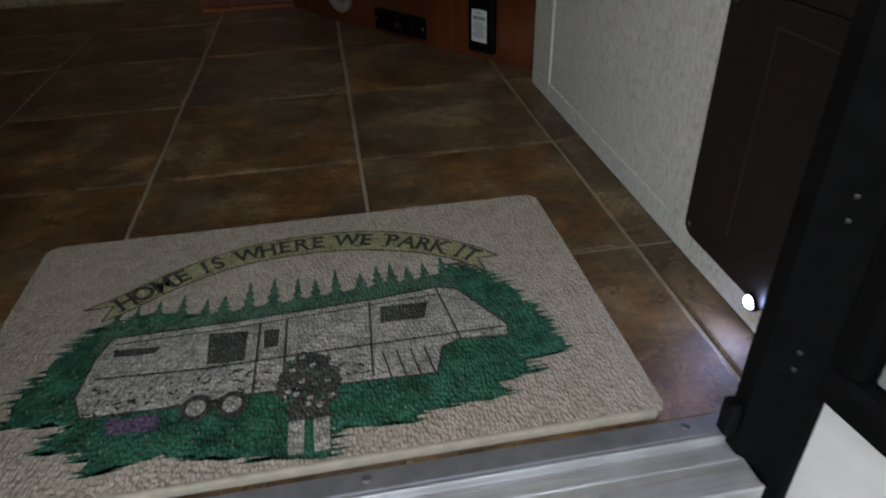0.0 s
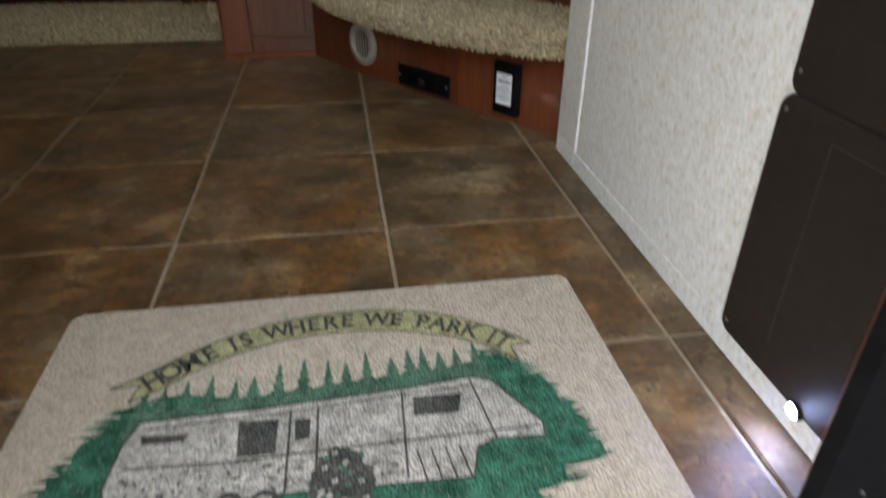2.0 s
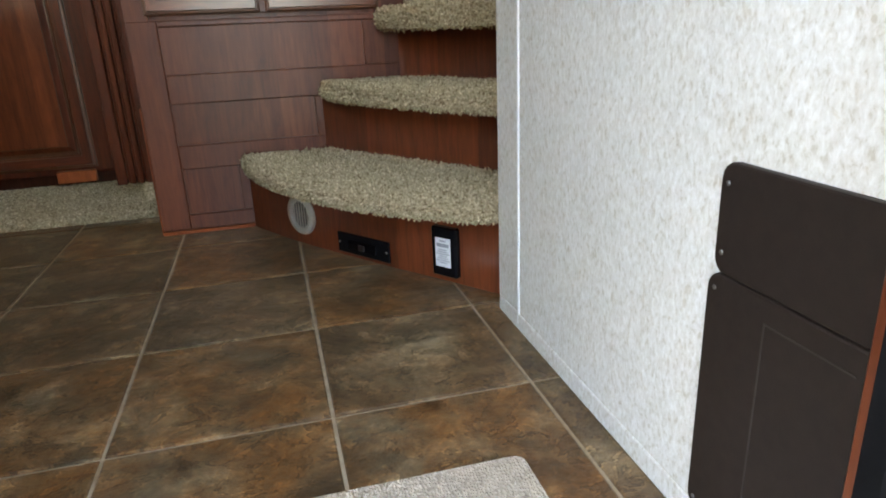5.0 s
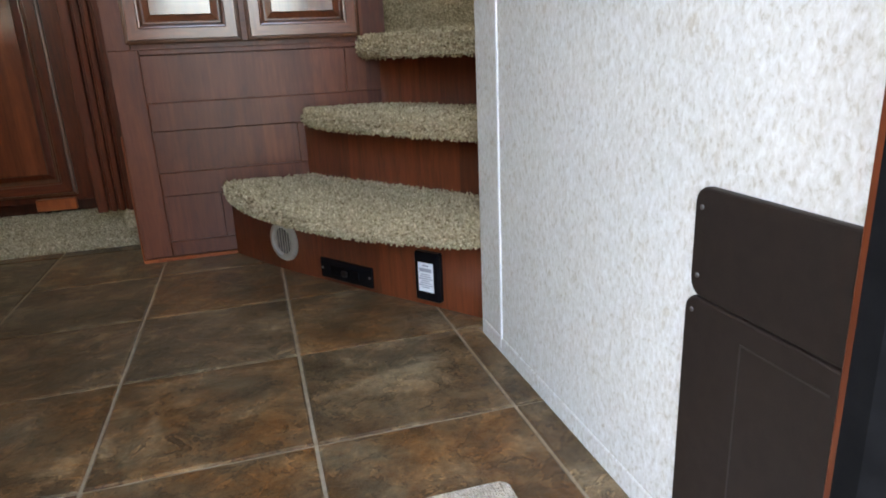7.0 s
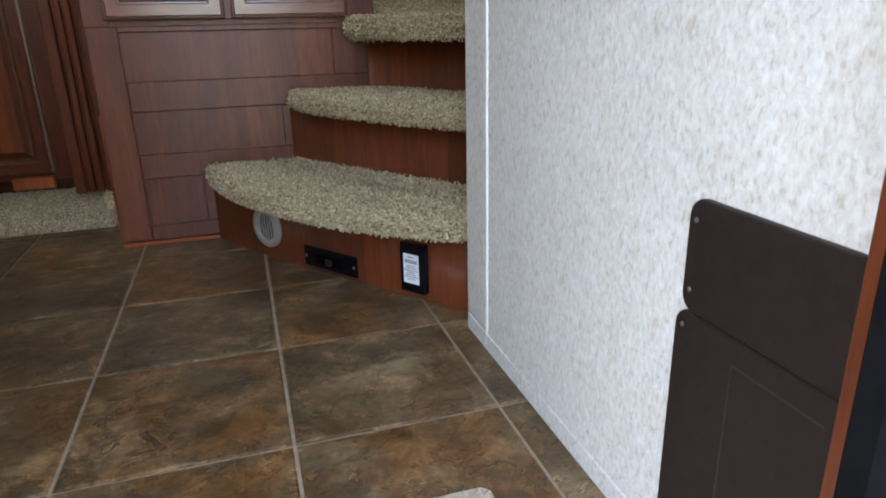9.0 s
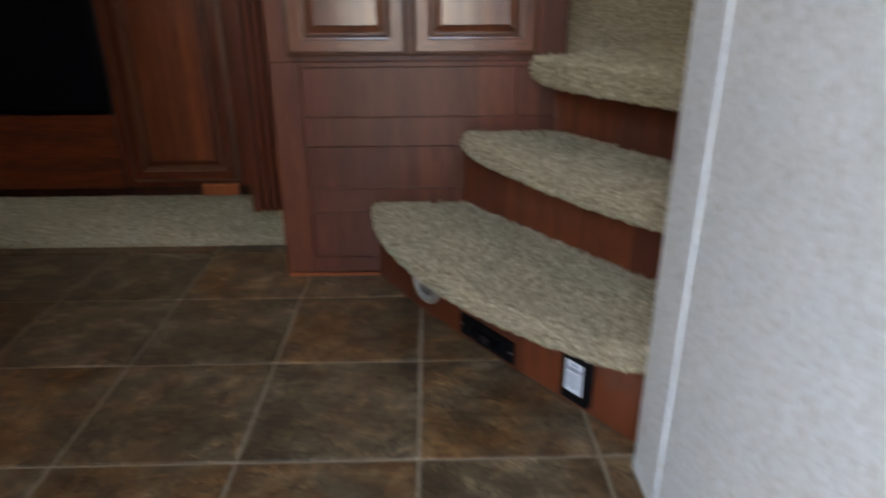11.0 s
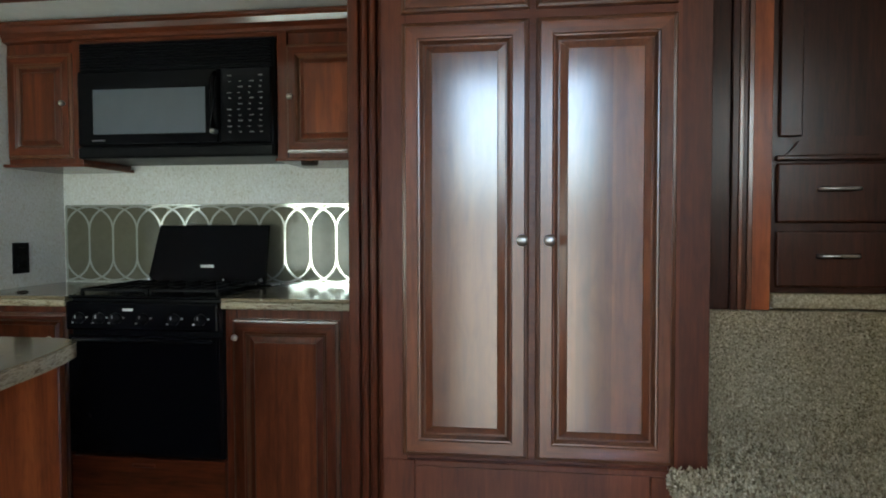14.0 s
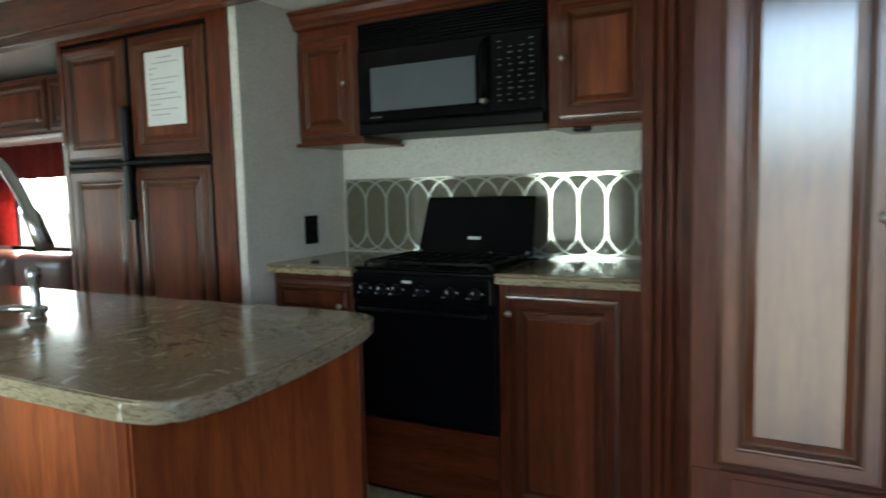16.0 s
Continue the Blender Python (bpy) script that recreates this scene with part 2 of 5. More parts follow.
def tile_mat():
    """Slate-look tile: rust, olive grey and umber clouds, differing tile by tile."""
    m, nt, b = mat_new("slate_tile", 0.34, 0, 0, 0.36)
    v = coords(nt)
    info = nt.nodes.new("ShaderNodeObjectInfo")
    add = nt.nodes.new("ShaderNodeVectorMath")
    add.operation = "MULTIPLY_ADD"
    add.inputs[1].default_value = (1, 1, 1)
    nt.links.new(v, add.inputs[0])
    k = nd(nt, "ShaderNodeMath")
    k.operation = "MULTIPLY"
    k.inputs[1].default_value = 37.0
    nt.links.new(info.outputs["Random"], k.inputs[0])
    nt.links.new(k.outputs[0], add.inputs[2])
    vec = add.outputs[0]
    cloud = noise_tex(nt, vec, 9.0, 11, 0.70, 0.25)
    rust = noise_tex(nt, vec, 7.0, 10, 0.70, 0.25)
    fine = noise_tex(nt, vec, 48, 9, 0.80, 0.3)
    c = ramp(nt, cloud, [(0.34, (0.066, 0.046, 0.026)), (0.45, (0.104, 0.075, 0.043)), (0.55, (0.148, 0.112, 0.068)), (0.66, (0.28, 0.222, 0.140))])
    rf = nd(nt, "ShaderNodeMapRange")
    rf.inputs[1].default_value, rf.inputs[2].default_value = 0.36, 0.62
    nt.links.new(rust, rf.inputs[0])
    k2 = nd(nt, "ShaderNodeMath")
    k2.operation = "MULTIPLY"
    nt.links.new(rf.outputs[0], k2.inputs[0])
    tone = nd(nt, "ShaderNodeMapRange")
    tone.inputs[1].default_value, tone.inputs[2].default_value = 0.15, 0.6
    tone.inputs[3].default_value, tone.inputs[4].default_value = 0.35, 1.0
    nt.links.new(info.outputs["Random"], tone.inputs[0])
    nt.links.new(tone.outputs[0], k2.inputs[1])
    c = mixc(nt, k2.outputs[0], c, ramp(nt, cloud, [(0.35, (0.105, 0.046, 0.015)), (0.50, (0.180, 0.080, 0.026)), (0.64, (0.33, 0.175, 0.070))]))
    c = mixc(nt, 0.75, c, ramp(nt, fine, [(0.32, (0.55, 0.55, 0.55)), (0.68, (1.45, 1.42, 1.38))]), "MULTIPLY")
    # split layers of the slate, running aslant
    st = nt.nodes.new("ShaderNodeMapping")
    st.inputs["Rotation"].default_value = (0, 0, 0.6)
    st.inputs["Scale"].default_value = (1.0, 1.3, 1.0)
    nt.links.new(vec, st.inputs["Vector"])
    layer = noise_tex(nt, st.outputs[0], 13, 12, 0.76, 0.3)
    c = mixc(nt, 0.75, c, ramp(nt, layer, [(0.36, (0.55, 0.53, 0.5)), (0.46, (0.95, 0.95, 0.95)), (0.485, (0.72, 0.70, 0.67)), (0.50, (1.12, 1.11, 1.09)), (0.58, (1.05, 1.05, 1.05)), (0.66, (1.6, 1.56, 1.48))]), "MULTIPLY")
    # cleft edges: thin dark cracks with a pale crest beside them
    cleft = nd(nt, "ShaderNodeTexNoise", Scale=13.0, Detail=9.0, Roughness=0.62, Distortion=0.5)
    nt.links.new(st.outputs[0], cleft.inputs["Vector"])
    edge = ramp(nt, cleft.outputs[0], [(0.455, (1, 1, 1)), (0.478, (0.40, 0.37, 0.33)), (0.486, (0.55, 0.52, 0.48)), (0.492, (1.9, 1.82, 1.70)), (0.515, (1, 1, 1))])
    c = mixc(nt, 0.9, c, edge, "MULTIPLY")
    vein = ramp(nt, noise_tex(nt, vec, 21, 9, 0.66, 0.6), [(0.535, (1, 1, 1)), (0.548, (0.50, 0.46, 0.42)), (0.556, (1.35, 1.3, 1.22)), (0.575, (1, 1, 1))])
    c = mixc(nt, 0.75, c, vein, "MULTIPLY")
    nt.links.new(c, b.inputs["Base Color"])
    rr = nd(nt, "ShaderNodeMapRange")
    rr.inputs[3].default_value, rr.inputs[4].default_value = 0.26, 0.46
    nt.links.new(fine, rr.inputs[0])
    nt.links.new(rr.outputs[0], b.inputs["Roughness"])
    bump(nt, b, mixc(nt, 0.35, mixc(nt, 0.5, layer, cleft.outputs[0]), fine), 1.0, 0.006)
    return m


M_TILE = tile_mat()


def carpet_mat(name, a, b_, c_):
    m, nt, b = mat_new(name, 0.95, 0, 0, 0.1)
    v = coords(nt)
    n = noise_tex(nt, v, 150, 3, 0.6)
    big = noise_tex(nt, v, 7, 3)
    c = ramp(nt, n, [(0.33, a), (0.5, b_), (0.68, c_)])
    c = mixc(nt, 0.3, c, ramp(nt, big, [(0.3, (0.8, 0.8, 0.8)), (0.7, (1.1, 1.1, 1.1))]), "MULTIPLY")
    geo = nt.nodes.new("ShaderNodeNewGeometry")
    isl = ramp(nt, geo.outputs["Random Per Island"], [(0.0, (0.55, 0.50, 0.43)), (0.3, (0.95, 0.93, 0.90)), (0.7, (1.12, 1.12, 1.10)), (1.0, (1.5, 1.5, 1.46))])
    c = mixc(nt, 0.8, c, isl, "MULTIPLY")
    nt.links.new(c, b.inputs["Base Color"])
    bump(nt, b, n, 0.9, 0.006)
    return m


M_CARPET = carpet_mat("carpet_yarn", (0.262, 0.202, 0.122), (0.445, 0.360, 0.232), (0.64, 0.540, 0.372))


def granite_mat():
    m, nt, b = mat_new("solid_surface_top", 0.13, 0, 0.0, 0.5)
    v = coords(nt, (1, 0.55, 1), (0, 0, 0.5))
    n = noise_tex(nt, v, 9, 7, 0.7, 2.2)
    f = noise_tex(nt, v, 120, 4, 0.7)
    c = ramp(nt, n, [(0.34, (0.15, 0.105, 0.060)), (0.46, (0.275, 0.208, 0.128)), (0.56, (0.205, 0.155, 0.094)), (0.66, (0.50, 0.435, 0.315))])
    c = mixc(nt, 0.45, c, ramp(nt, f, [(0.35, (0.6, 0.6, 0.6)), (0.65, (1.2, 1.2, 1.2))]), "MULTIPLY")
    nt.links.new(c, b.inputs["Base Color"])
    return m


M_TOP = granite_mat()


def edge_mat():
    """Cream and umber layers of the cut solid-surface edge, drawn out level."""
    m, nt, b = mat_new("solid_surface_edge", 0.14, 0, 0.0, 0.5)
    n = noise_tex(nt, coords(nt, (1, 1, 4.5)), 26, 7, 0.7, 0.8)
    c = ramp(nt, n, [(0.34, (0.14, 0.10, 0.058)), (0.46, (0.30, 0.24, 0.152)), (0.56, (0.43, 0.36, 0.245)), (0.66, (0.25, 0.195, 0.125))])
    nt.links.new(c, b.inputs["Base Color"])
    return m


M_EDGE = edge_mat()
M_BRONZE = plain("bronze_glass", (0.120, 0.112, 0.080), 0.05, 0.0, 0.06, 30, 0, 0, 0.14)
M_LATTICE = plain("silver_mirror_line", (0.56, 0.56, 0.50), 0.08, 0.5, 0.04)
M_MWGLASS = plain("meshed_window", (0.080, 0.092, 0.108), 0.3, 0, 0.06, 8, 0.05, 0.3)


def alu_mat():
    m, nt, b = mat_new("mill_aluminium", 0.38, 0.68)
    v = coords(nt, (0.05, 1, 1))
    n = noise_tex(nt, v, 160, 4)
    g = noise_tex(nt, coords(nt), 18, 4)
    c = ramp(nt, n, [(0.3, (0.66, 0.67, 0.68)), (0.7, (0.86, 0.87, 0.88))])
    c = mixc(nt, 0.5, c, ramp(nt, g, [(0.35, (0.7, 0.69, 0.67)), (0.6, (1, 1, 1))]), "MULTIPLY")
    nt.links.new(c, b.inputs["Base Color"])
    bump(nt, b, n, 0.15, 0.001)
    return m


M_ALU = alu_mat()
# aluminium darkened for the shade lying on the inner sill flange
M_SILLSHADE = plain("shaded_aluminium", (0.22, 0.22, 0.235), 0.5, 0.5, 0.2, 40, 0.2)


def mat_weave():
    m, nt, b = mat_new("mat_loops", 0.95, 0, 0, 0.1)
    v = coords(nt, (1.45, 0.92, 1), (0, 0, 0.16))
    vo = nd(nt, "ShaderNodeTexVoronoi", Scale=178, Randomness=0.72)
    nt.links.new(v, vo.inputs["Vector"])
    n = noise_tex(nt, coords(nt), 60, 4)
    c = ramp(nt, n, [(0.3, (0.525, 0.442, 0.348)), (0.7, (0.665, 0.575, 0.468))])
    # shade between the loops put into the colour, loop tops lightened
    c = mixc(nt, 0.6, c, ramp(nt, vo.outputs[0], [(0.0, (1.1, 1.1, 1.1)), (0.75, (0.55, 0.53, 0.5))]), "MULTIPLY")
    nt.links.new(c, b.inputs["Base Color"])
    n2 = nd(nt, "ShaderNodeBump", Strength=1.0, Distance=0.0045)
    n2.invert = True
    nt.links.new(vo.outputs[0], n2.inputs["Height"])
    nt.links.new(n2.outputs[0], b.inputs["Normal"])
    return m


M_MAT = mat_weave()
M_HEM = plain("mat_hem", (0.47, 0.405, 0.325), 0.9, 0, 0.14, 70, 0.6, 0, 0.1)


def print_mat(name, colour, var=0.35, smudge=0.25):
    """Dye printed into the looped mat: the loops show through."""
    m, nt, b = mat_new(name, 0.95, 0, 0, 0.1)
    v = coords(nt, (1.45, 0.92, 1), (0, 0, 0.16))
    vo = nd(nt, "ShaderNodeTexVoronoi", Scale=178, Randomness=0.72)
    nt.links.new(v, vo.inputs["Vector"])
    n = noise_tex(nt, coords(nt), 45, 4)
    c = ramp(nt, n, [(0.3, tuple(k * (1 - var) for k in colour)), (0.7, tuple(k * (1 + var) for k in colour))])
    worn = noise_tex(nt, coords(nt, (1, 1.6, 1)), 130, 5, 0.7)
    c = mixc(nt, smudge, c, ramp(nt, worn, [(0.40, (0.26, 0.25, 0.24)), (0.50, (0.9, 0.9, 0.9)), (0.62, (1.15, 1.15, 1.15))]), "MULTIPLY")
    bare = ramp(nt, noise_tex(nt, v, 210, 3, 0.6), [(0.60, (0, 0, 0)), (0.74, (0.55, 0.55, 0.55))])
    c = mixc(nt, bare, c, (0.50, 0.43, 0.33))
    # same painted shade in the gaps between the printed loops
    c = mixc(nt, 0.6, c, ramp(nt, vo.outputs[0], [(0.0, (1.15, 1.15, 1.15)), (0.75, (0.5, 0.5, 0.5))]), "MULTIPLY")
    nt.links.new(c, b.inputs["Base Color"])
    n2 = nd(nt, "ShaderNodeBump", Strength=1.0, Distance=0.0045)
    n2.invert = True
    nt.links.new(vo.outputs[0], n2.inputs["Height"])
    nt.links.new(n2.outputs[0], b.inputs["Normal"])
    return m


M_GREEN = print_mat("green_print", (0.034, 0.150, 0.095), 0.5)
M_GREENL = print_mat("pale_green_print", (0.085, 0.19, 0.125))
M_YELLOW = print_mat("yellow_print", (0.50, 0.46, 0.25), 0.25)
M_CHAR = print_mat("charcoal_print", (0.085, 0.085, 0.075))
M_GREYP = print_mat("grey_print_wash", (0.52, 0.485, 0.425), 0.3, 0.5)
M_PURPLE = print_mat("purple_print", (0.17, 0.12, 0.19))


def glass_mat():
    m = bpy.data.materials.new("window_glass")
    m.use_nodes = True
    nt = m.node_tree
    b = nt.nodes["Principled BSDF"]
    b.inputs["Transmission Weight"].default_value = 1.0
    b.inputs["Roughness"].default_value = 0.02
    b.inputs["Base Color"].default_value = (0.82, 0.86, 0.88, 1)
    return m


M_GLASS = glass_mat()
# plain grey surface that stands for the door's mesh screen
M_SCREEN = plain("grey_screen", (0.25, 0.265, 0.27), 0.25, 0, 0.08, 60, 0.2)


def emit_mat(name, colour, strength):
    m, nt, b = mat_new(name, 0.4)
    b.inputs["Base Color"].default_value = (*colour, 1)
    b.inputs["Emission Color"].default_value = (*colour, 1)
    b.inputs["Emission Strength"].default_value = strength
    return m


M_LED = emit_mat("led_lens", (0.30, 0.42, 1.0), 60.0)
M_BACK = emit_mat("bright_outdoors", (0.80, 0.92, 0.86), 0.5)
M_LENS = plain("lamp_lens", (0.70, 0.71, 0.70), 0.3, 0, 0.04)


# ---- mesh helpers ----
def part(name, bm, material, parent=None, label="", smooth=False):
    me = bpy.data.meshes.new(name)
    bm.normal_update()
    bm.to_mesh(me)
    bm.free()
    for mm in (material if isinstance(material, (list, tuple)) else (material,)):
        me.materials.append(mm)
    if smooth:
        for p in me.polygons:
            p.use_smooth = True
    ob = new(name, me)
    if parent is not None:
        ob.parent = parent
    if label:
        ob["label"] = label
    return ob


def thing(name, label, category, at=(0, 0, 0), group="", kind=""):
    ob = new(name)
    ob.empty_display_size = 0.05
    return tagged(ob, label, category, group, kind)


def add_box(bm, x0, x1, y0, y1, z0, z1, bev=0.0, seg=1):
    r = bmesh.ops.create_cube(bm, size=1)
    vs = r["verts"]
    for v in vs:
        v.co = Vector(((x0 + x1) / 2 + v.co.x * (x1 - x0), (y0 + y1) / 2 + v.co.y * (y1 - y0), (z0 + z1) / 2 + v.co.z * (z1 - z0)))
    if bev:
        es = list({e for v in vs for e in v.link_edges})
        bmesh.ops.bevel(bm, geom=es, offset=bev, segments=seg, affect="EDGES", profile=0.5)


def box(name, x0, x1, y0, y1, z0, z1, material, parent=None, bev=0.002, label="", seg=1):
    bm = bmesh.new()
    add_box(bm, x0, x1, y0, y1, z0, z1, bev, seg)
    return part(name, bm, material, parent, label)


def lathe(name, profile, m, material, parent=None, n=24, label=""):
    """Turned shape: (radius, height) pairs about local z, set at pose m."""
    bm = bmesh.new()
    rings = []
    for r, h in profile:
        rings.append([bm.verts.new(m @ Vector((max(r, 1e-4) * math.cos(2 * math.pi * i / n), max(r, 1e-4) * math.sin(2 * math.pi * i / n), h))) for i in range(n)])
    for a, b in zip(rings, rings[1:]):
        for i in range(n):
            bm.faces.new((a[i], a[(i + 1) % n], b[(i + 1) % n], b[i]))
    bm.faces.new(rings[0][::-1])
    bm.faces.new(rings[-1])
    return part(name, bm, material, parent, label, smooth=True)


def tube(name, pts, radius, material, parent=None, n=10, label=""):
    bm = bmesh.new()
    pts = [Vector(p) for p in pts]
    rings = []
    for i, p in enumerate(pts):
        d = (pts[min(i + 1, len(pts) - 1)] - pts[max(i - 1, 0)]).normalized()
        q = d.to_track_quat("Z", "Y")
        r = radius[i] if isinstance(radius, (list, tuple)) else radius
        rings.append([bm.verts.new(p + q @ Vector((r * math.cos(2 * math.pi * k / n), r * math.sin(2 * math.pi * k / n), 0))) for k in range(n)])
    for a, b in zip(rings, rings[1:]):
        for k in range(n):
            bm.faces.new((a[k], a[(k + 1) % n], b[(k + 1) % n], b[k]))
    bm.faces.new(rings[0][::-1])
    bm.faces.new(rings[-1])
    return part(name, bm, material, parent, label, smooth=True)


def prism(bm, outline, z0, z1, bev=0.0, seg=2):
    """Upright prism over a plan outline (counter-clockwise); bev rounds top and bottom rims."""
    lo = [bm.verts.new((x, y, z0)) for x, y in outline]
    hi = [bm.verts.new((x, y, z1)) for x, y in outline]
    n = len(outline)
    rim = []
    for i in range(n):
        j = (i + 1) % n
        bm.faces.new((lo[i], lo[j], hi[j], hi[i]))
    ft = bm.faces.new(hi)
    fb = bm.faces.new(lo[::-1])
    if bev:
        rim = list(ft.edges) + list(fb.edges)
        bmesh.ops.bevel(bm, geom=rim, offset=bev, segments=seg, affect="EDGES", profile=0.5)


def smooth_line(pts, n=6):
    """Catmull-Rom through plan points."""
    out = []
    p = [Vector(q) for q in pts]
    for i in range(len(p) - 1):
        a, b, c, d = p[max(i - 1, 0)], p[i], p[i + 1], p[min(i + 2, len(p) - 1)]
        for k in range(n):
            t = k / n
            out.append(0.5 * ((2 * b) + (c - a) * t + (2 * a - 5 * b + 4 * c - d) * t * t + (3 * b - 3 * c + d - a) * t ** 3))
    out.append(p[-1])
    return out


def panel_door(parent, x0, x1, z0, z1, y, thick=0.02, stile=0.05, name="door", field=M_FIELD, upright=M_WOOD, level=M_WOODX):
    """Raised-panel door that faces -y, front at y: mitred moulded stiles and rails and a raised field."""
    loops = [(0.0, 0.0 + thick), (0.0, 0.009), (0.004, 0.0055), (0.010, 0.0045), (0.012, 0.0), (stile * 0.74, 0.0), (stile * 0.80, 0.003), (stile * 0.86, 0.0035), (stile, 0.013)]
    k_ = stile / 0.055
    inner = [(stile - 0.002, 0.014), (stile + 0.005 * k_, 0.014), (stile + 0.022 * k_, 0.005), (stile + 0.0245 * k_, 0.0025)]

    def corner(k, d, h):
        xx = (x0 + d, x1 - d, x1 - d, x0 + d)[k]
        zz = (z0 + d, z0 + d, z1 - d, z1 - d)[k]
        return (xx, y + h, zz)

    door = None
    for k, nm in ((0, "rail"), (1, "stile"), (2, "rail"), (3, "stile")):
        bm = bmesh.new()
        a = [bm.verts.new(corner(k, d, h)) for d, h in loops]
        b = [bm.verts.new(corner((k + 1) % 4, d, h)) for d, h in loops]
        for i in range(len(loops) - 1):
            f = bm.faces.new((a[i], b[i], b[i + 1], a[i + 1]))
            f.material_index = 0 if i == 4 or i == 6 else 1
        mt = level if nm == "rail" else upright
        if door is None:
            door = part(name, bm, (mt, M_GLAZE), parent)
        else:
            part(nm, bm, (mt, M_GLAZE), door)
    bm = bmesh.new()
    rings = [[bm.verts.new(corner(k, d, h)) for k in range(4)] for d, h in inner]
    for n_, (a, b) in enumerate(zip(rings, rings[1:])):
        for k in range(4):
            f = bm.faces.new((a[k], a[(k + 1) % 4], b[(k + 1) % 4], b[k]))
            f.material_index = 1 if n_ != 1 else 2
    bm.faces.new(rings[-1])
    part("panel", bm, (field, M_GLAZE, upright), door)
    return door


def knob(parent, x, y, z, r=0.014):
    return lathe("knob", [(0.004, 0), (0.0045, 0.008), (r * 0.7, 0.011), (r, 0.017), (r * 0.9, 0.023), (r * 0.45, 0.027), (0.001, 0.028)],
                 pose(x, y, z, 90, 0, 0), M_NICKEL, parent, 20, "brushed nickel knob")


def screw(parent, m, r=0.004, metal=M_STEEL):
    return lathe("screw", [(r, 0), (r, 0.0006), (r * 0.7, 0.0012), (0.0005, 0.0014)], m, metal, parent, 10, "zinc screw head")

# ---- setting ----
WALL_X = 0.405
Z_OUT = -0.82

floor = box("floor", -5.2, 1.35, -0.655, 1.49, -0.05, -0.004, M_GROUT, None, 0)
tagged(floor, "slate-look brown and rust tile floor with tan grout", "floor", kind="structure")

ground = box("ground", -400, 400, -400, 400, Z_OUT - 0.3, Z_OUT, M_GRAVEL, None, 0)
tagged(ground, "dark gravel ground outside the trailer", "ground", kind="structure")

# entry side wall: thin slab with a rounded free end
bm = bmesh.new()
endc = [(WALL_X + 0.02 - 0.02 * math.cos(a), 0.315 + 0.02 * math.sin(a)) for a in [math.pi * k / 8 for k in range(9)]]
prism(bm, [(WALL_X, -0.60)] + [(x, y) for x, y in endc] + [(WALL_X + 0.04, -0.60)], 0.0, 2.2)
bmesh.ops.recalc_face_normals(bm, faces=bm.faces)
wall_entry = tagged(part("wall_entry", bm, M_WALL), "off-white textured vinyl wallpaper on thin entry wall", "wall", kind="structure")
# base trim along the wall foot
bm = bmesh.new()
prism(bm, [(WALL_X - 0.003, -0.60), (WALL_X, -0.60), (WALL_X, 0.31), (WALL_X - 0.003, 0.31)][::1], 0.0, 0.036, 0.002, 1)
tagged(part("baseboard", bm, M_WALL), "low wallpapered base trim along the entry wall", "baseboard", kind="structure")
bm = bmesh.new()
prism(bm, [(WALL_X - 0.0035, 0.196), (WALL_X - 0.0005, 0.196), (WALL_X - 0.0005, 0.203), (WALL_X - 0.0035, 0.203)], 0.012, 2.2, 0.0008, 1)
tagged(part("trim", bm, M_BATTEN), "thin white batten over the wallpaper seam", "trim", kind="structure")

# door-side wall with openings, white skin outside
DOOR_L, DOOR_R, DOOR_T = -0.42, 0.295, 2.06
WINS = [(-2.22, -1.42, 0.85, 1.5), (-3.6, -3.0, 0.85, 1.5)]


def slab(name, x0, x1, y0, y1, z0, z1, material, label, cat="wall", bev=0.0):
    return tagged(box(name, x0, x1, y0, y1, z0, z1, material, None, bev), label, cat, kind="structure")


bm = bmesh.new()
add_box(bm, -5.2, -3.6, -0.71, -0.60, 0, 2.2)
add_box(bm, -3.0, -2.22, -0.71, -0.60, 0, 2.2)
add_box(bm, -1.42, DOOR_L - 0.03, -0.71, -0.60, 0, 2.2)
for a, b, c, d in WINS:
    add_box(bm, a, b, -0.71, -0.60, 0, c)
    add_box(bm, a, b, -0.71, -0.60, d, 2.2)
add_box(bm, DOOR_L - 0.03, DOOR_R + 0.075, -0.71, -0.60, DOOR_T + 0.03, 2.2)
add_box(bm, 0.4055, 1.35, -0.71, -0.60, 0, 2.2)
tagged(part("wall_front", bm, M_WALL), "wallpapered wall with the entry door and windows", "wall", kind="structure")
bm = bmesh.new()
add_box(bm, -5.2, DOOR_L - 0.03, -0.722, -0.712, -0.35, 0.85)
add_box(bm, -5.2, DOOR_L - 0.03, -0.722, -0.712, 1.5, 2.3)
add_box(bm, -5.2, -3.6, -0.722, -0.712, 0.85, 1.5)
add_box(bm, -3.0, -2.22, -0.722, -0.712, 0.85, 1.5)
add_box(bm, -1.42, DOOR_L - 0.03, -0.722, -0.712, 0.85, 1.5)
add_box(bm, DOOR_R + 0.075, 1.35, -0.722, -0.712, -0.35, 2.3)
add_box(bm, DOOR_L - 0.03, DOOR_R + 0.075, -0.722, -0.712, DOOR_T + 0.03, 2.3)
add_box(bm, DOOR_L - 0.03, 0.294, -0.7285, -0.700, -0.35, -0.0225)
add_box(bm, 0.294, DOOR_R + 0.075, -0.7285, -0.700, -0.35, -0.151)
tagged(part("wall_outside", bm, M_SKIN), "white gelcoat outer skin of the trailer", "wall", kind="structure")
for i, (a, b, c, d) in enumerate(WINS):
    w = thing("window_%d" % (i + 1), "black-framed trailer window with tinted glass", "window", kind="structure")
    bm = bmesh.new()
